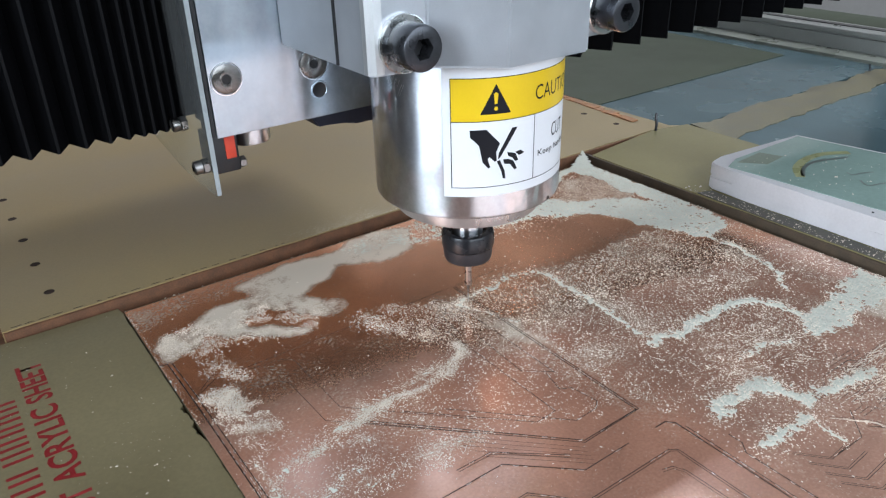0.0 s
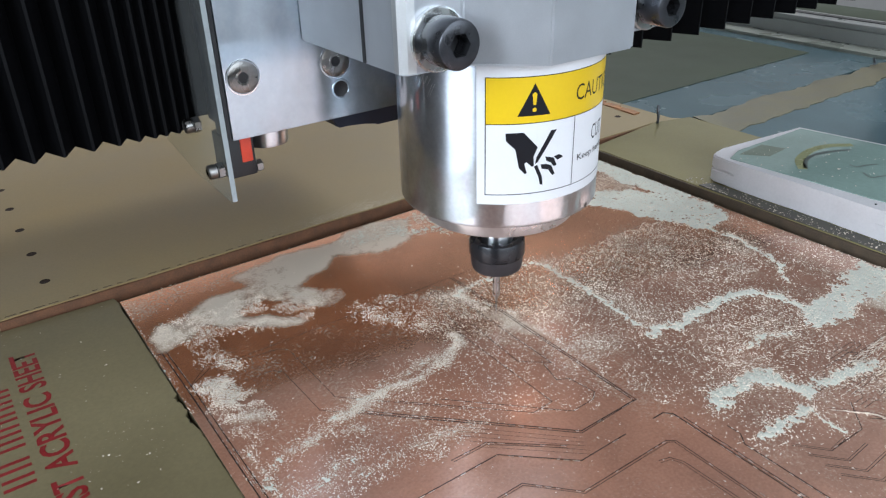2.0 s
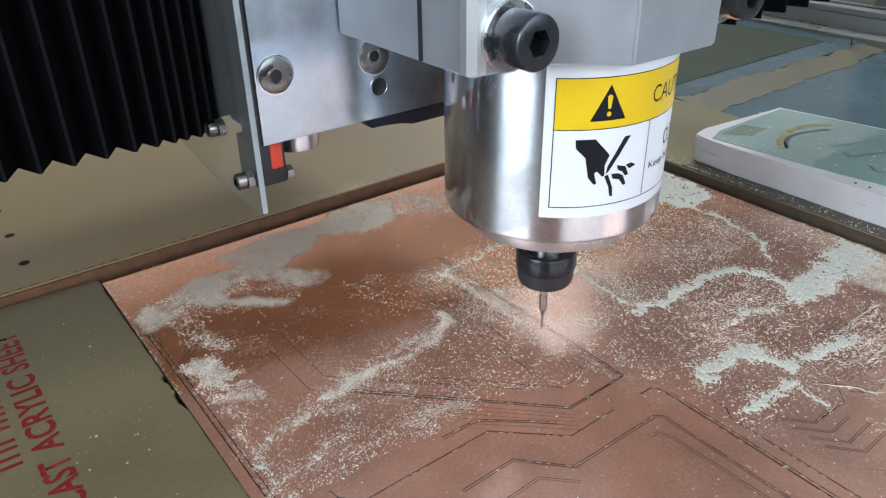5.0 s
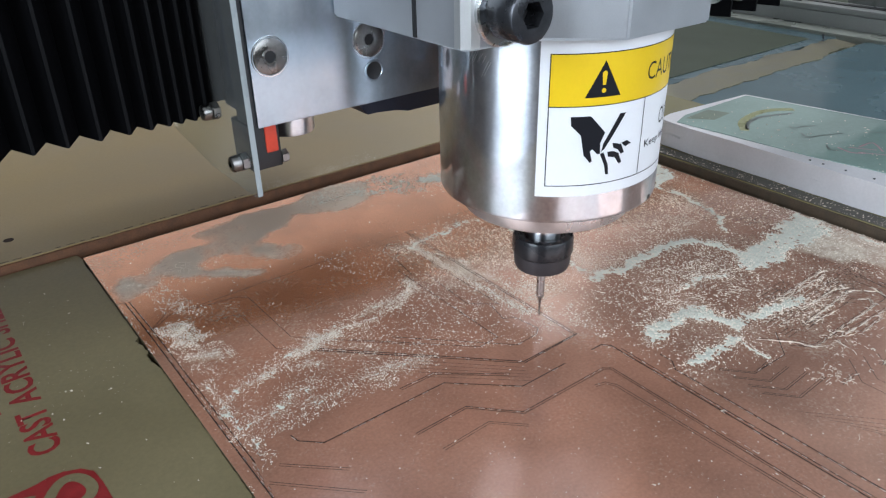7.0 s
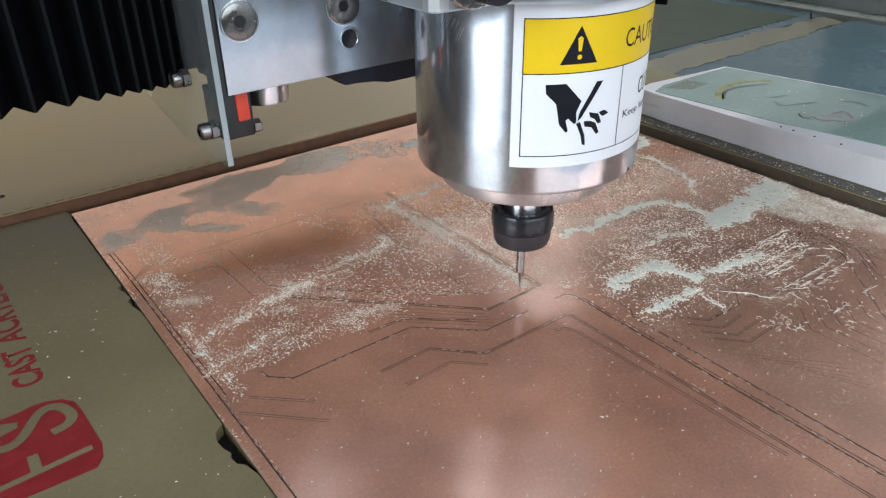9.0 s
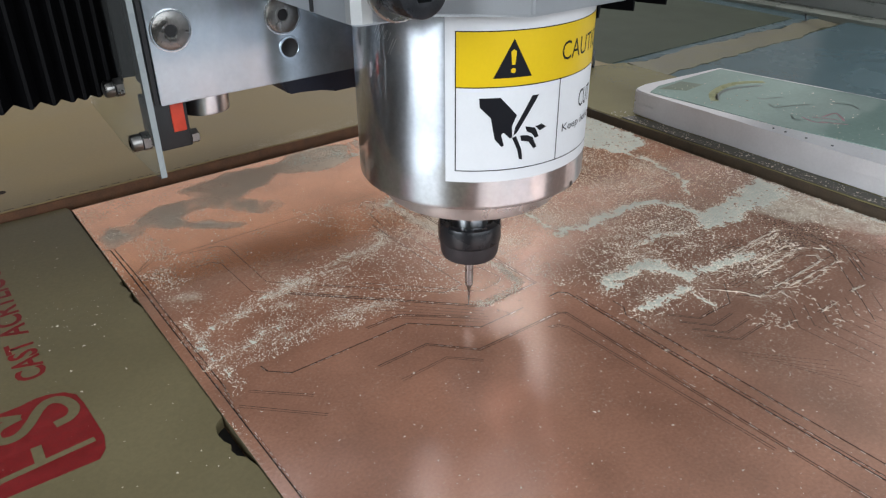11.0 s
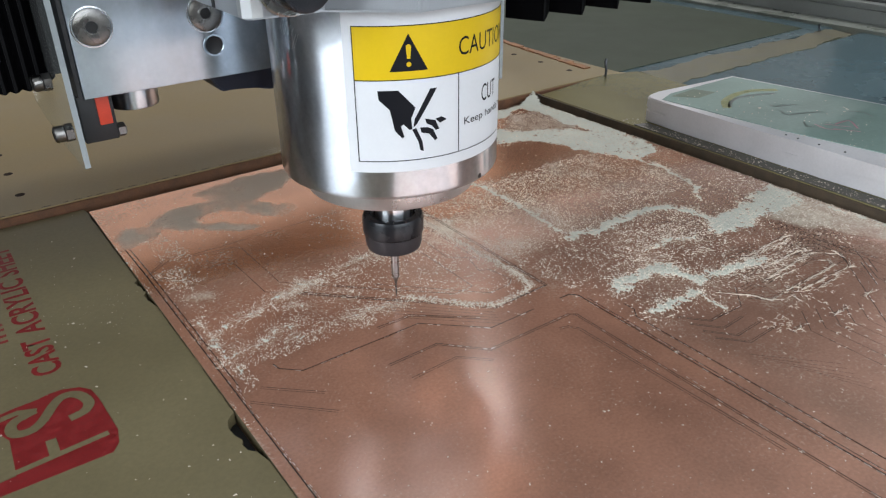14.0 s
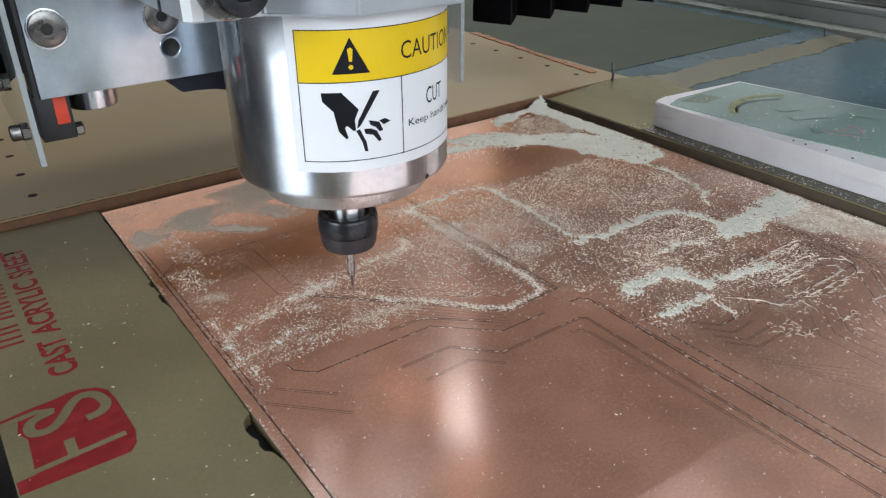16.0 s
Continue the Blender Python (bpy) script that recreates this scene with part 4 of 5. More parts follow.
def loose(points, density, t0, t1, stays=0.0, wobble=1.0, streaks=0.0, size=0.155, line=0.0):
    """Powder inside an outline, thinning out between two times."""
    shape = np.exp(-(along(points) / line) ** 2) if line else within(points, wobble) ** 1.5
    thick = 1.5 * density * shape * np.clip(0.35 + 2.6 * (rough_field - 0.32) + streaks * (ragged_field - 0.5), 0, 2)
    count = np.floor(thick + dice.random(gx.shape)).astype(int)
    cells = np.repeat(np.argwhere(count > 0), count[count > 0], 0)
    jx, jy = dice.random((2, len(cells))) * CELL
    x, y = gx[cells[:, 0], cells[:, 1]] + jx, gy[cells[:, 0], cells[:, 1]] + jy
    z = dice.random(len(x)) * np.minimum(count[cells[:, 0], cells[:, 1]] - 1, 3) * 0.09
    gone = t0 + (t1 - t0) * dice.random(len(x))
    keep = dice.random(len(x)) < stays
    if keep.any():
        grains("dust_grains", x[keep], y[keep], z[keep], size, GRAIN, "thin pale powder left on the copper")
    slot = np.where(keep, -1, (np.floor(x / 16) * 1000 + np.floor(y / 16)) * 100 + np.floor((gone - t0) / 0.55))
    for value in np.unique(slot[slot != -1]):
        m = slot == value
        if m.sum() > 5:
            ob = grains("drifting_dust", x[m], y[m], z[m], size, GRAIN, "patch of pale powder blown off the copper by the spindle air")
            DRIFTS.append((ob, math.floor(2 * gone[m].mean()) / 2 + 0.08 + 0.15 * dice.random(), float(x[m].mean()), float(y[m].mean())))


loose([(-109, 131), (-98, 133), (-86, 131), (-76, 133), (-56, 126), (-43, 112), (-55, 109), (-66, 119), (-80, 122), (-94, 119), (-104, 118), (-109, 120)], 2.3, 2.6, 6.0, 0.13, 1.2, 1.2)
loose([(-104, 122), (-94, 119.5), (-77, 115.5), (-54, 108.5), (-58, 105), (-66, 106), (-81.5, 107), (-92.5, 111), (-103, 113)], 1.5, 3.0, 6.2, 0.13, 1.2, 1.2)
loose([(-103, 108.5), (-93, 102), (-87, 92.5), (-92, 91), (-100, 98.5)], 1.5, 4.2, 8.2, 0.16, 1.2, 1.2)
loose([(-104.5, 90), (-97, 91), (-94, 76), (-91, 63), (-94, 58), (-99.4, 64), (-105, 66), (-105.5, 80)], 3.2, 4.6, 9.6, 0.12, 1.0, 1.8)
loose([(-104.6, 66), (-100, 64), (-98, 52), (-101.5, 50), (-104, 56)], 0.7, 4.6, 9.0, 0.25)
loose([(-43, 106), (-25, 100), (4, 82), (-1.6, 65), (-23, 61), (-35, 74), (-40, 92)], 0.55, 1.4, 5.6, 0.08, 1.2)
loose([(-60, 50.3), (-47.8, 49.7), (-31.7, 53), (-24.5, 57.8), (-22.9, 63.2)], 3.6, 4.4, 8.6, 0.2, line=1.5)
loose([(-96.8, 43.3), (-87.2, 44.7), (-74.3, 47.4), (-60.4, 50.3)], 3.4, 4.6, 11.0, 0.4, line=1.6)
loose([(-42, 96), (-33, 82), (-24, 72)], 1.0, 1.6, 5.0, 0.08, line=4.0)

fx, fy = dice.random((2, 120))
grains("dust_grains", -168 + fx * 54, -60 + fy * 224, np.full(120, -0.6), 0.19, GRAIN, "pale specks of dust on the olive sheet")
fx, fy = dice.normal(0, 1, (2, 70))
grains("dust_grains", np.clip(-130 + fx * 8, -166, -114), 80 + fy * 8, np.full(70, -0.6), 0.11, GRAIN, "cluster of fine pale specks on the olive sheet")
fx, fy = dice.random((2, 420))
grains("dust_grains", 149.8 + fx ** 2 * 8, -60 + fy * 160, np.full(420, 3.1), 0.24, GRAIN, "pale specks of dust along the sheet edge")
fx, fy = dice.random((2, 240))
grains("dust_grains", 164 + fx * 62, -80 + fy * 164, np.full(240, 16.5), 0.24, GRAIN, "pale specks of dust on the glossy film")
fx, fy = dice.normal(0, 1, (2, 2600))
grains("dust_grains", 2 + fx * 16, 170 + np.abs(fy) * 6, np.full(2600, 2.5), 0.09, GRAIN, "thin veil of pale dust on the edge of the tan sheet")
fx, fy = dice.random((2, 420))
grains("dust_grains", -110 + fx * 255, 161 + fy * 8, np.full(420, -4.4), 0.35, GRAIN, "pale specks of dust in the groove behind the board")


def swarf(name, count, cx, cy, rx, ry, ways, length, mat, label, runs=(), curl=0.4):
    """Short curled slivers standing a little proud of the foil, in one mesh."""
    verts, faces = [], []
    rn = random.Random(int(cx * 7 + cy))
    weights = [math.hypot(x1 - x0, y1 - y0) for x0, y0, x1, y1 in runs]
    for m in range(count):
        a, d = rn.uniform(0, 6.283), math.sqrt(rn.random())
        x, y = cx + rx * d * math.cos(a), cy + ry * d * math.sin(a)
        if runs:
            x0, y0, x1, y1 = rn.choices(runs, weights)[0]
            u, off = rn.random(), rn.gauss(0, 0.22)
            x, y = x0 + (x1 - x0) * u + off, y0 + (y1 - y0) * u - off
            ways = (math.degrees(math.atan2(y1 - y0, x1 - x0)),)
        if not X0 + 2 < x < X1 - 2:
            continue
        way = radians(rn.choice(ways) + rn.gauss(0, 6))
        bend, step, w = rn.gauss(0, 0.12) if rn.random() > curl else rn.choice((-0.8, 0.8)), length * rn.uniform(0.4, 1.3) / 5, rn.uniform(0.04, 0.08)
        start = len(verts)
        for k in range(6):
            nx, ny = -math.sin(way) * w, math.cos(way) * w
            verts += [(x + nx, y + ny, 0.01), (x, y, 0.10 + 0.05 * (k % 2)), (x - nx, y - ny, 0.01)]
            x, y, way = x + math.cos(way) * step, y + math.sin(way) * step, way + bend
        for k in range(5):
            p = start + 3 * k
            faces += [(p, p + 3, p + 4, p + 1), (p + 1, p + 4, p + 5, p + 2)]
    me = bpy.data.meshes.new(name)
    me.from_pydata([(x * MM, y * MM, z * MM) for x, y, z in verts], [], faces)
    me.materials.append(mat)
    return tagged(new(name, me), label, "swarf", kind="stuff")


swarf("swarf_slivers", 400, 82, -34, 30, 21, (0,), 3.0, GRAIN, "fine pale slivers left along the densely milled traces", SLIVER_RUNS, 0.05)
swarf("swarf_slivers", 320, 76, -36, 24, 8, (0, 0, 180, 20, -20), 2.0, GRAIN, "dense hatch of pale slivers on the milled field", curl=0.3)
swarf("swarf_slivers", 60, 74, -58, 20, 10, (0, 90, 45), 2.4, GRAIN, "small curled pale slivers round the pads", curl=0.8)
swarf("swarf_slivers", 34, 43, -62, 6, 5, (0, 90, 45), 2.6, GRAIN, "small curled pale slivers round the pads", curl=0.7)
swarf("swarf_slivers", 26, 62, -74, 16, 9, (0, 90, 45), 2.4, GRAIN, "small curled pale slivers round the pads", curl=0.8)
swarf("swarf_slivers", 560, 62, -6, 28, 14, (0, 0, 135, 20), 1.3, GRAIN, "fine pale slivers between the dust banks", curl=0.1)
swarf("swarf_slivers", 40, 62, -80, 40, 24, (0, 90, 45), 1.4, GRAIN, "a few pale slivers on bare copper")
swarf("swarf_slivers", 300, 72, 50, 36, 32, (0, 90, 45), 0.8, GRAIN, "fine pale slivers among the loose grains", curl=0.0)


# dust drifted over the corner of the board and up against the sheets
drift_x, drift_y = np.meshgrid(np.arange(104, 152.01, 0.6), np.arange(122, 172.61, 0.6), indexing="ij")
jog = dice.random(drift_x.shape)
jog = (jog + np.roll(jog, 1, 0) + np.roll(jog, 1, 1) + np.roll(jog, -1, 0)) / 4
run = (150.5 - drift_x) + (171.5 - drift_y)
off = np.abs((150.5 - drift_x) - (171.5 - drift_y))
inside = (run > 0) & (off < 1.0 + 0.30 * run + 6 * (jog - 0.5)) & (run < 34 + 12 * (jog - 0.5))
top = 2.75 * np.exp(-run / 17) * (1 - (off / (2.5 + 0.55 * run)) ** 2) + 0.5 * jog - 0.05
ids = np.arange(drift_x.size).reshape(drift_x.shape)
ok = inside[:-1, :-1] & inside[1:, :-1] & inside[1:, 1:] & inside[:-1, 1:]
i, j = np.nonzero(ok)
me = bpy.data.meshes.new("dust_drift")
me.from_pydata([(x * MM, y * MM, max(z, 0.02) * MM) for x, y, z in zip(drift_x.ravel(), drift_y.ravel(), top.ravel())], [],
               np.stack([ids[i, j], ids[i + 1, j], ids[i + 1, j + 1], ids[i, j + 1]], 1).tolist())
me.materials.append(DUST)
me.polygons.foreach_set("use_smooth", [True] * len(me.polygons))
tagged(new("dust_drift", me), "pale milling dust drifted over the corner of the board", "dust", kind="stuff")


# ---- the spindle head ----
head = empty("spindle_head", "milling spindle on a polished aluminium carriage, cutting the copper board", "milling spindle")

plate = part("mount_plate", box(-75, 69, 37.8, 49.5, 73.3, 190, 0.5), POLISHED, head, "polished aluminium plate")
for x, z, r in ((-69.0, 92.4, 4.9), (-37.6, 92.3, 4.9), (37.6, 92.3, 4.9), (62.5, 92.4, 4.9)):
    m = towards_front(x, 37.75, z)
    screw = bmesh.new()
    lathe([(5.5, -0.1), (5.5, 0.12), (5.15, 0.16), (5.1, 0.02)], 36, m, screw)
    part("screw_seat", screw, ALU, plate)
    part("countersunk_screw", lathe([(1.6, 0.1), (1.65, 0.46), (2.2, 0.5), (2.25, 0.42), (4.5, 0.42), (r, 0.2), (r, 0)], 44, m), DARKSTEEL, plate, "steel socket screw")
    part("socket", lathe([(0, 0.12), (1.75, 0.12)], 6, m), BLACK, plate)
for x in (-36.3, 36.3):
    m = towards_front(x, 37.75, 83.0)
    part("bored_hole", lathe([(0, 0.03), (2.5, 0.03), (2.62, 0.1)], 28, m), BLACK, plate)
    part("hole_rim", lathe([(2.6, 0.02), (2.75, 0.22), (3.25, 0.22), (3.35, 0.02)], 28, m), POLISHED, plate)
part("shadow_gap", box(-76.2, -75.1, 38.6, 49.0, 73.6, 190), BLACK, plate, angle=0)

# clamp: block with ears, bevelled nose
outline = [(-48.5, 37.7), (-48.5, -19.0), (-47, -20.5), (-29.5, -20.5), (-12.5, -36.5), (19, -36.5), (34, -20.5), (51.5, -20.5), (53, -19), (53, 37.7)]
clamp = part("clamp", prism(outline, 100.3, 168, 0.6), BLASTED, head, "satin aluminium spindle clamp", angle=25)
part("clamp_slit", box(-48.9, -48.45, -2.2, -0.9, 100.8, 168), BLACK, clamp, angle=0)
# corner strip made paler and more matte than the clamp
part("clamp_corner", prism([(-49, -17.2), (-49, -19.4), (-47.2, -21.0), (-44.6, -21.0), (-45, -20.4), (-48.4, -17.4)], 100.9, 168), PALEALU, clamp, "paler corner strip of the clamp")
for x in (-38.0, 42.0):
    washer = lathe([(0, 0), (8.3, 0), (8.3, 1.4), (7.9, 1.7), (4.5, 1.7)], 40, towards_front(x, -20.6, 108.6))
    part("washer", washer, ZINC, clamp, "zinc-plated washer")
    bolt = cap_screw(6.4, 8.6, 3.2, 40)
    bmesh.ops.transform(bolt, matrix=towards_front(x, -22.4, 108.6), verts=bolt.verts)
    part("cap_bolt", bolt, BLACKSTEEL, clamp, "black socket-head bolt")
    part("socket", lathe([(0, 3.6), (2.9, 3.6), (3.0, 3.7)], 6, towards_front(x, -22.4, 108.6)), BLACK, clamp)

# spindle
body = part("spindle_body", lathe([(0, 50.5), (24, 50.5), (31.4, 50.55), (32.2, 50.9), (32.45, 51.4), (32.5, 51.9), (32.5, 130), (0, 130)], 128), TURNED, head, "turned steel spindle housing")
part("nose_flange", lathe([(0, 44.1), (25.0, 44.1), (25.7, 44.4), (25.9, 44.9), (25.9, 50.4), (0, 50.4)], 96), NOSE, head, "ground steel flange")
part("nose_shaft", lathe([(0, 28), (5.6, 28), (5.6, 44.0), (0, 44.0)], 48), TURNED, head)
part("set_hole", lathe([(0, 0.03), (0.75, 0.03), (0.8, 0.08)], 14, Matrix.Rotation(radians(-71.2), 4, "Z") @ Matrix.Translation((32.48, 0, 52)) @ Matrix.Rotation(radians(90), 4, "Y")), BLACK, body)
nut = part("collet_nut", lathe([(0, 25.6), (9.2, 25.6), (9.7, 25.9), (9.85, 26.4), (9.85, 30.8), (9.4, 31.9), (8.6, 32.3), (7.3, 32.2), (6.9, 31.0), (6.3, 30.6), (0, 30.6)], 64), NUTBLACK, head, "glossy black collet nut")
part("nut_cone", lathe([(0, 20.4), (2.4, 20.4), (2.5, 19.9), (7.6, 19.9), (8.6, 20.4), (9.0, 21.5), (9.35, 25.55), (0, 25.55)], 64), NUTGREY, nut, "dull dark grey lower half")
part("cutting_bit", lathe([(0, 0.05), (0.10, 0.05), (0.24, 2.6), (0.5, 6.6), (0.85, 7.6), (1.3, 8.2), (1.3, 20.2), (0, 20.2)], 24), CARBIDE, head, "steel engraving bit with a pointed tip")


# warning label, wrapped round the housing
R0 = 32.5
START = radians(-136.3)


def wrapped(bm, lift, step=1.4):
    """Lays flat faces, x along the girth and y up, round the housing."""
    lo, hi = min(v.co.x for v in bm.verts), max(v.co.x for v in bm.verts)
    x = lo + step
    while x < hi:
        bmesh.ops.bisect_plane(bm, geom=bm.verts[:] + bm.edges[:] + bm.faces[:], plane_co=(x, 0, 0), plane_no=(1, 0, 0), dist=1e-5)
        x += step
    for v in bm.verts:
        a = START + v.co.x / R0
        v.co = Vector(((R0 + lift) * math.cos(a), (R0 + lift) * math.sin(a), v.co.y))
    return bm


def flat(*outline):
    bm = bmesh.new()
    bm.faces.new([bm.verts.new((x, y, 0)) for x, y in outline])
    return bm


def rect(x0, x1, y0, y1):
    return flat((x0, y0), (x1, y0), (x1, y1), (x0, y1))


def word_at(text, size, x, y, length=0.0):
    bm = lettering(text, size)
    if length:
        squeeze(bm, length)
    bmesh.ops.translate(bm, vec=(x, y, 0), verts=bm.verts)
    return bm


label = part("warning_label", wrapped(rect(-2.4, 62.0, 58.8, 100.2), 0.06, 1.0), PAPERWHITE, head, "white and yellow warning sticker", angle=60)
part("yellow_band", wrapped(rect(0, 59.6, 83.3, 96.5), 0.10, 1.0), YELLOW, label, "yellow header band", angle=60)
for x0, x1, y0, y1 in ((0, 59.6, 96.35, 96.6), (0, 59.6, 83.15, 83.4), (0, 59.6, 61.8, 62.05), (0, 0.25, 61.8, 96.6), (27.7, 27.95, 62, 83.3), (59.35, 59.6, 61.8, 96.6)):
    part("printed_line", wrapped(rect(x0, x1, y0, y1), 0.14, 1.0), INK, label, angle=60)
part("warning_triangle", wrapped(flat((9.0, 85.4), (18.8, 85.4), (13.9, 94.6)), 0.14), INK, label, angle=60)
part("exclamation_stroke", wrapped(flat((13.5, 88.5), (14.3, 88.5), (14.6, 91.6), (13.9, 92.1), (13.2, 91.6)), 0.18), YELLOW, label, angle=60)
part("exclamation_dot", wrapped(flat(*[(13.9 + 0.62 * math.cos(a), 87.1 + 0.62 * math.sin(a)) for a in (math.pi / 6 * k for k in range(12))]), 0.18), YELLOW, label, angle=60)
part("caution_word", wrapped(word_at("CAUTION", 4.6, 27.9, 87.6, 24.6), 0.14), INK, label, "black heading on yellow", angle=60)
part("cut_word", wrapped(word_at("CUT", 4.6, 37.0, 73.6, 8.4), 0.14), INK, label, angle=60)
part("small_words", wrapped(word_at("Keep ha" "nds away", 2.0, 29.8, 69.0, 27.0), 0.14), INK, label, angle=60)
# plain cut-hazard pictogram: a palm block, a slanting blade, four loose bars
part("pictogram_block", wrapped(flat((5.8, 80.7), (11, 80.7), (15.3, 76), (14.1, 73.2), (14.3, 70.4), (13.6, 70.2), (12, 71.8), (11.4, 71.2), (12.2, 68.4), (11.6, 68.1), (9.8, 70.2), (8.7, 75.7), (6, 78.4)), 0.14), INK, label, angle=60)
part("pictogram_blade", wrapped(flat((19.3, 80.5), (21.2, 80.5), (15.5, 71.5), (14.6, 70.8), (15, 73)), 0.14), INK, label, angle=60)
for bar in (((14.5, 69.5), (15.4, 69.8), (16.8, 66.9), (17.1, 64.8), (16.3, 65), (15.8, 67)),
            ((16.7, 70.2), (18.4, 70.1), (19.8, 69.5), (20.9, 67.4), (20.2, 67.1), (18.8, 68.7), (17, 69.1)),
            ((18, 72.4), (20.5, 71.8), (21.5, 69.9), (20.6, 69.7), (19.6, 70.8), (18.4, 71.3)),
            ((20.8, 72.3), (22.4, 72.6), (23.8, 71.8), (22, 71.3))):
    cx, cy = sum(p[0] for p in bar) / len(bar), sum(p[1] for p in bar) / len(bar)
    part("pictogram_bar", wrapped(flat(*[(cx + 1.15 * (x - cx), cy + 1.3 * (y - cy)) for x, y in bar]), 0.14), INK, label, angle=60)

# faint chatter marks left by the lathe beside the label
rnd = random.Random(41)
for k in range(9):
    x0, y0, run = -21.5 + 0.75 * k + rnd.uniform(-0.2, 0.2), 96.6 - 0.35 * k + rnd.uniform(-0.8, 0.8), rnd.uniform(2.0, 4.4)
    part("tool_mark", wrapped(flat((x0, y0), (x0 + 0.16, y0), (x0 - 0.5 * run, y0 - run), (x0 - 0.5 * run - 0.1, y0 - run)), 0.03), NOSE, body, angle=60)

# clear side shields with their screws
for sx, side_name in ((-79.0, -1), (72.0, 1)):
    profile = [(33.5, 190), (33.5, 56.0), (34.5, 54.9), (66, 54.9), (98, 59.5), (98, 190)]
    turn = Matrix(((0, 0, 1, sx), (1, 0, 0, 0), (0, 1, 0, 0), (0, 0, 0, 1)))
    shield = part("side_shield", prism(profile, -0.75, 0.75, 0, turn), SHIELD if side_name < 0 else HAZEDSHIELD, head, "clear acrylic side shield", angle=0)
    part("shield_edge", box(sx - 0.75, sx + 0.75, 33.2, 33.48, 55.6, 190), SHIELDEDGE, shield, angle=0)
    for y, z in ((53.0, 76.2), (36.8, 65.6)) if side_name < 0 else ():
        m = Matrix.Translation((sx + side_name * 1.0, y, z)) @ Matrix.Rotation(radians(90 * side_name), 4, "Y")
        part("shield_nut", lathe([(0, 0), (2.6, 0), (2.6, 2.0), (2.2, 2.2), (0, 2.2)], 6, m), DARKSTEEL, shield)
        sc = cap_screw(2.3, 2.7, 1.1, 22)
        bmesh.ops.transform(sc, matrix=m @ Matrix.Translation((0, 0, 2.3)), verts=sc.verts)
        part("shield_screw", sc, DARKSTEEL, shield)
switch = part("limit_switch", box(-76.4, -67, 42.2, 54, 59.4, 73.2, 0.5), BLACK, head, "black limit switch")
part("red_lever", box(-71.6, -68.0, 41.7, 47, 64.3, 73.2, 0.3), REDPLASTIC, switch, "red plastic lever")
part("switch_screw", lathe([(0, 0), (2.1, 0), (2.1, 2.0), (1.6, 2.3), (0, 2.3)], 6, Matrix.Translation((-67, 43.6, 61.6)) @ Matrix.Rotation(radians(90), 4, "Y")), DARKSTEEL, switch)
for x in (-58.8,):
    part("guide_bush", lathe([(0, 65.8), (6.2, 65.8), (7.0, 66.1), (7.2, 66.7), (7.2, 74), (0, 74)], 48, Matrix.Translation((x, 51.5, 0))), TURNED, head, "polished steel guide bush")
part("carriage_foot", prism([(-37, 73.2), (-31, 64.5), (-20, 64.5), (-15, 62.5), (40, 62.5), (46, 73.2)], -84, -52, 0.5, Matrix.Rotation(radians(90), 4, "X")), NAVY, head, "dark carriage casting", angle=20)
part("side_cheek", box(-98, -73.2, 62.6, 67, 75.6, 190, 0.6), BLACK, head, "dark slate cheek behind the shield")
# unseen blocker, added to darken the copper's reflections left of the tool
part("light_block", box(-356, 66.8, 68, 112, 84, 220, 2), NAVY, head, "unseen dark block added to keep bright reflections off the copper")
part("carriage_back", box(-73, 60, 50, 66, 73.5, 190, 1), NAVY, head, "dark carriage casting")

# ---- gantry: beam and pleated bellows on both sides ----
gantry = empty("gantry_beam", "dark gantry beam behind the bellows", "gantry")
# beam set high, out of view, to leave the reflections clear
part("beam", box(-415, 600, 68, 118, 236, 330, 2), NAVY, gantry)
# unseen box, added to block the north window in the copper's reflections
part("rear_box", box(-415, 45, 122, 222, 74, 235, 2), BEIGE, gantry, "unseen box added behind the gantry to shape the copper's reflections")
part("rail", box(-415, 600, 70, 75.8, 222, 235.9, 1), ZINC, gantry)


def pleat(half, y_front, y_back, z0, z1):
    """One rigid fold of the bellows cloth, with thickness and a rounded ridge."""
    bm = bmesh.new()
    line = [(-half, y_back), (-half * 0.45, y_front + (y_back - y_front) * 0.42), (-0.5, y_front + 0.3), (0, y_front), (0.5, y_front + 0.3), (half * 0.45, y_front + (y_back - y_front) * 0.42), (half, y_back)]
    outline = line + [(x, y + 0.8) for x, y in line[::-1]]
    top = [(bm.verts.new((x, y, z0 + 1.6 * ((y - y_front) / (y_back - y_front)))), bm.verts.new((x, y, z1))) for x, y in outline]
    n = len(top)
    for k in range(n):
        (a, b), (c, d) = top[k], top[(k + 1) % n]
        bm.faces.new((a, c, d, b))
    m = len(line)
    for k in range(m - 1):
        for h in (0, 1):
            bm.faces.new((top[k][h], top[k + 1][h], top[n - 2 - k][h], top[n - 1 - k][h]))
    return bm


left_bellows = empty("left_bellows", "black pleated cloth bellows beside the carriage", "bellows", "gantry bellows")
right_bellows = empty("right_bellows", "black pleated cloth bellows beyond the carriage, stretched", "bellows", "gantry bellows")
FOLDS = []


def with_ridge(fold, mesh, y, z0, z1):
    """The paler crease along the front of a fold: light it catches, put into colour."""
    if mesh is None:
        bm = box(-0.42, 0.42, y - 0.12, y + 0.25, z0 + 0.1, z1)
        return part("ridge", bm, BELLOWSRIDGE, fold, angle=0).data
    new("ridge", mesh).parent = fold
    return mesh


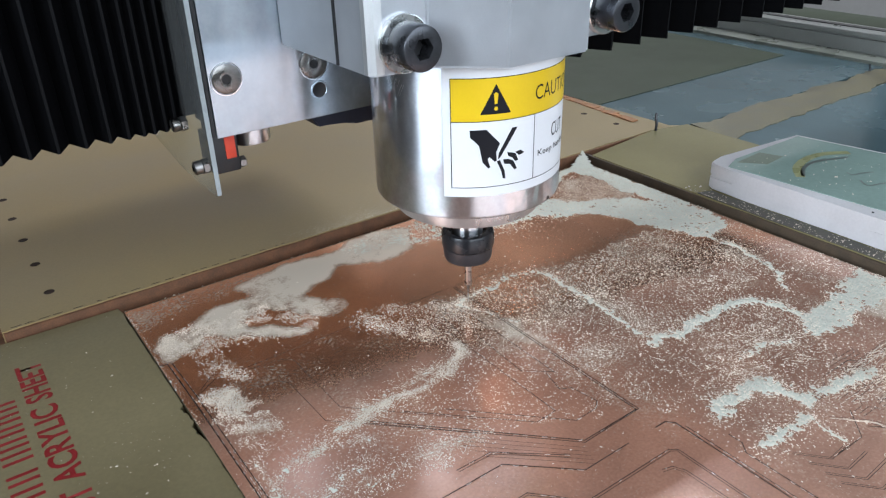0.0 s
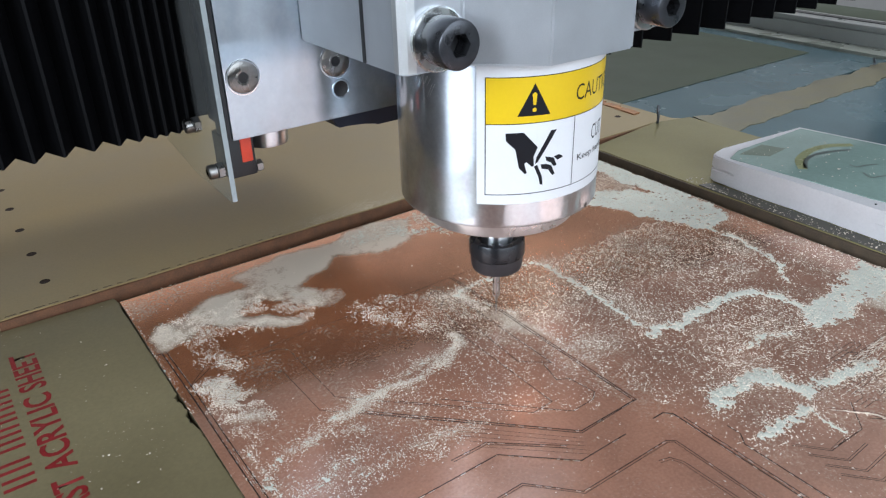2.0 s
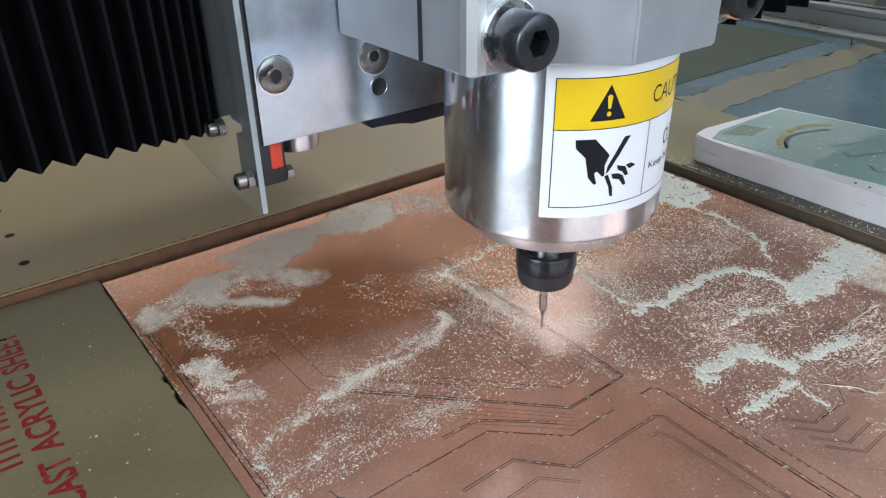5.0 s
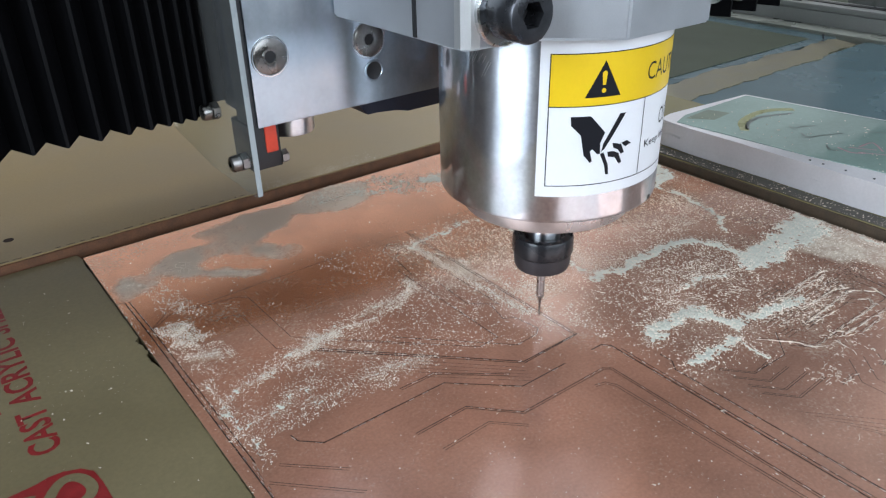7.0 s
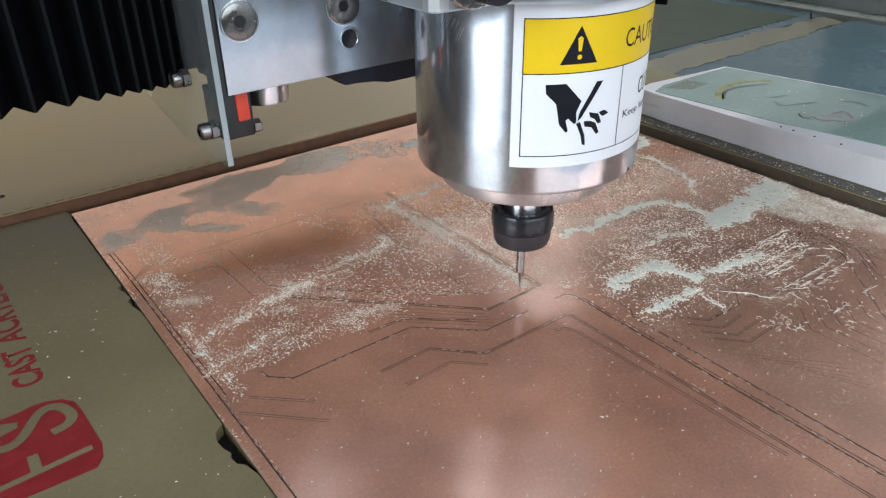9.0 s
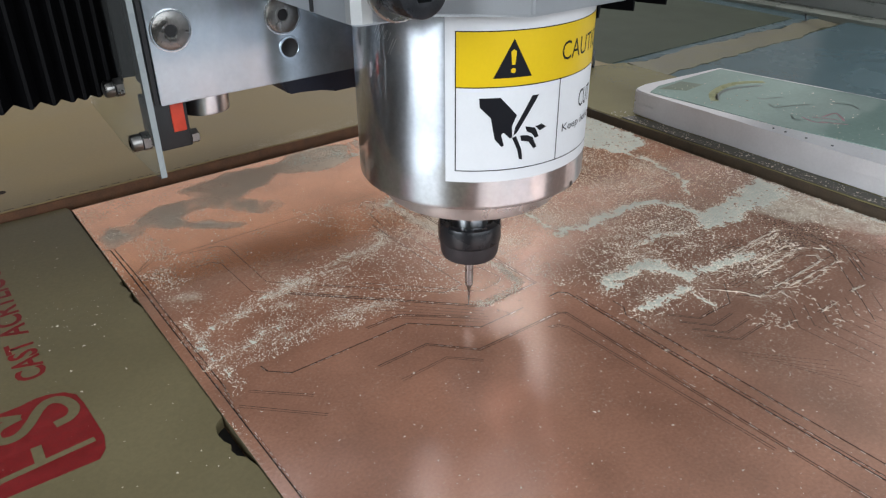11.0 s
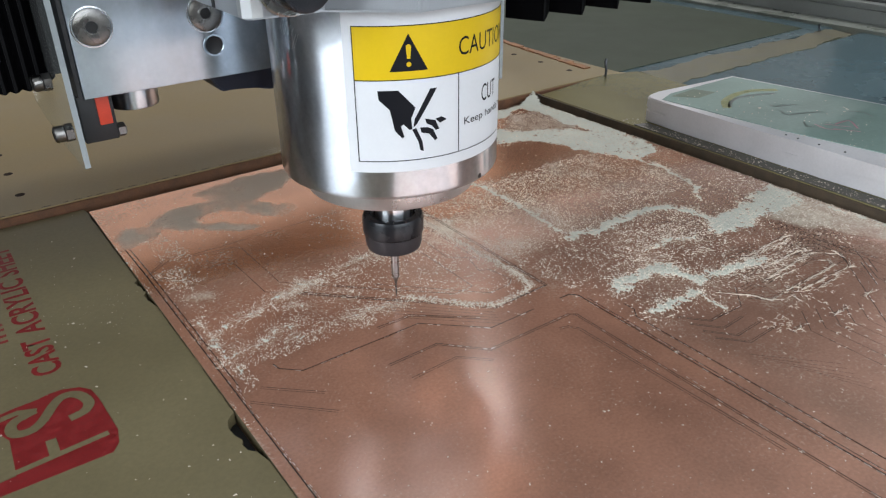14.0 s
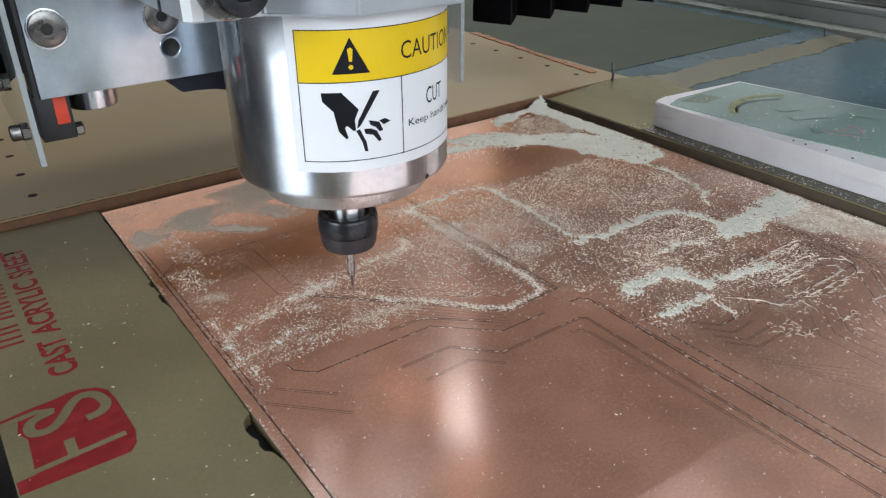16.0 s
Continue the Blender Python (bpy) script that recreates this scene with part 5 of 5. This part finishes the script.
crease = None
places = [-82.5, -86, -90, -93.5, -98.5, -104.5] + [-112.1 - 8.3 * k for k in range(37)]
first = None
for x in places:
    if first is None:
        first = fold = part("pleat", pleat(5.2, 55.5, 61.5, 73.6, 262), BELLOWS, left_bellows, angle=50)
    else:
        fold = new("pleat", first.data)
        fold.parent = left_bellows
    crease = with_ridge(fold, crease, 55.5, 73.6, 261.5)
    FOLDS.append((fold, x * MM, (x + 417) / (417 - 82)))
first = crease = None
for k in range(23):
    x = 111 + 21 * k
    if first is None:
        first = fold = part("pleat", pleat(12.5, 55, 65, 68.5, 270), BELLOWS, right_bellows, angle=50)
    else:
        fold = new("pleat", first.data)
        fold.parent = right_bellows
    crease = with_ridge(fold, crease, 55, 68.5, 269.5)
    FOLDS.append((fold, x * MM, (600 - x) / (600 - 76)))

# ---- fresh chips left behind the cutter ----
CUT = [
    (0.0, -0.0016, 0.0832),
    (0.5, -0.0016, 0.0797),
    (1.0, -0.0016, 0.0746),
    (1.5, -0.0017, 0.0695),
    (2.0, -0.0018, 0.0646),
    (2.5, -0.0018, 0.0620),
    (3.0, -0.0013, 0.0566),
    (3.5, -0.0011, 0.0512),
    (4.0, -0.0013, 0.0457),
    (6.5, -0.0013, 0.0192),
    (7.0, -0.0007, 0.0157),
    (7.5, -0.0020, 0.0121),
    (8.0, -0.0026, 0.0075),
    (8.5, -0.0029, 0.0043),
    (9.0, -0.0080, 0.0012),
    (11.5, -0.0290, 0.0070),
    (12.0, -0.0315, 0.0105),
    (12.5, -0.0344, 0.0135),
    (13.0, -0.0375, 0.0178),
    (13.5, -0.0412, 0.0210),
    (14.0, -0.0451, 0.0248),
    (14.5, -0.0500, 0.0279),
    (15.0, -0.0519, 0.0309),
    (15.5, -0.0548, 0.0349),
    (16.0, -0.0587, 0.0387),
]
CUT = [r for r in CUT if r[0] <= 9.0] + [(10.3, -0.0215, 0.0008)] + [r for r in CUT if r[0] > 9.0]


def tool_at(t):
    for (t0, x0, y0), (t1, x1, y1) in zip(CUT, CUT[1:]):
        if t0 <= t <= t1:
            u = (t - t0) / (t1 - t0)
            return x0 + (x1 - x0) * u, y0 + (y1 - y0) * u
    return CUT[-1][1:]


CHIPS = []
chip_meshes = []
for k in range(7):
    n = 52
    a, d = dice.random(n) * 6.283, np.abs(dice.normal(0, 1.15, n))
    pile = grains("chip_pile", d * np.cos(a) + dice.normal(0, 0.55, n), d * np.sin(a) + dice.normal(0, 0.55, n), np.maximum(0, 0.25 - 0.2 * d), 0.175, GRAIN, "small pile of fresh pale chips behind the cutter", "chips")
    chip_meshes.append(pile.data)
    bpy.data.objects.remove(pile)
for k in range(70):
    ob = tagged(new("chip_pile", chip_meshes[k % 7]), "small pile of fresh pale chips behind the cutter", "chips", "fresh chip piles", "stuff")
    CHIPS.append((ob, 0.4 + 0.218 * k))


# ---- movement ----
def motions():
    walk(head, [(t, pose(x, y, 0)) for t, x, y in CUT])
    for ob in (gantry, left_bellows, right_bellows):
        walk(ob, [(t, pose(0, y, 0)) for t, x, y in CUT])
    # the painted shadow follows the gantry
    walk(green, [(t, pose(0, max(0, y - 0.022), 0)) for t, x, y in CUT])
    for fold, x0, share in FOLDS:
        walk(fold, [(t, pose(x0 + x * share, 0, 0)) for t, x, y in CUT])
    for ob, t0 in CHIPS:
        # carried in the nut's hollow, then let fall behind the bit
        px, py = tool_at(t0 - 0.25)
        side = 0.0028 * min(1, py / 0.045) if t0 < 8.8 else 0.0
        rows = [(t, pose(x, y, 0.024)) for t, x, y in CUT if t < t0 - 0.15]
        rows += [(t0 - 0.1, pose(*tool_at(t0 - 0.1), 0.022)), (t0 + 0.1, pose(px - side, py, 0.0)), (16.0, pose(px - side, py, 0.0))]
        walk(ob, rows)
    for k, (ob, t0, x, y) in enumerate(DRIFTS):
        # lies still, lifts, and is blown across the sheet on to the bed beside it
        dx, dy = -0.40 - 0.001 * x + 0.012 * (k % 5), 0.03 * (k % 3) - 0.02
        dx = max(dx, -0.405 - 0.001 * x)
        walk(ob, [(0.0, pose(0, 0, 0)), (t0, pose(0, 0, 0)), (t0 + 0.1, pose(dx * 0.35, dy * 0.3, 0.008)), (t0 + 0.23, pose(dx, dy, -0.00455)), (16.0, pose(dx, dy, -0.00455))])


motions()
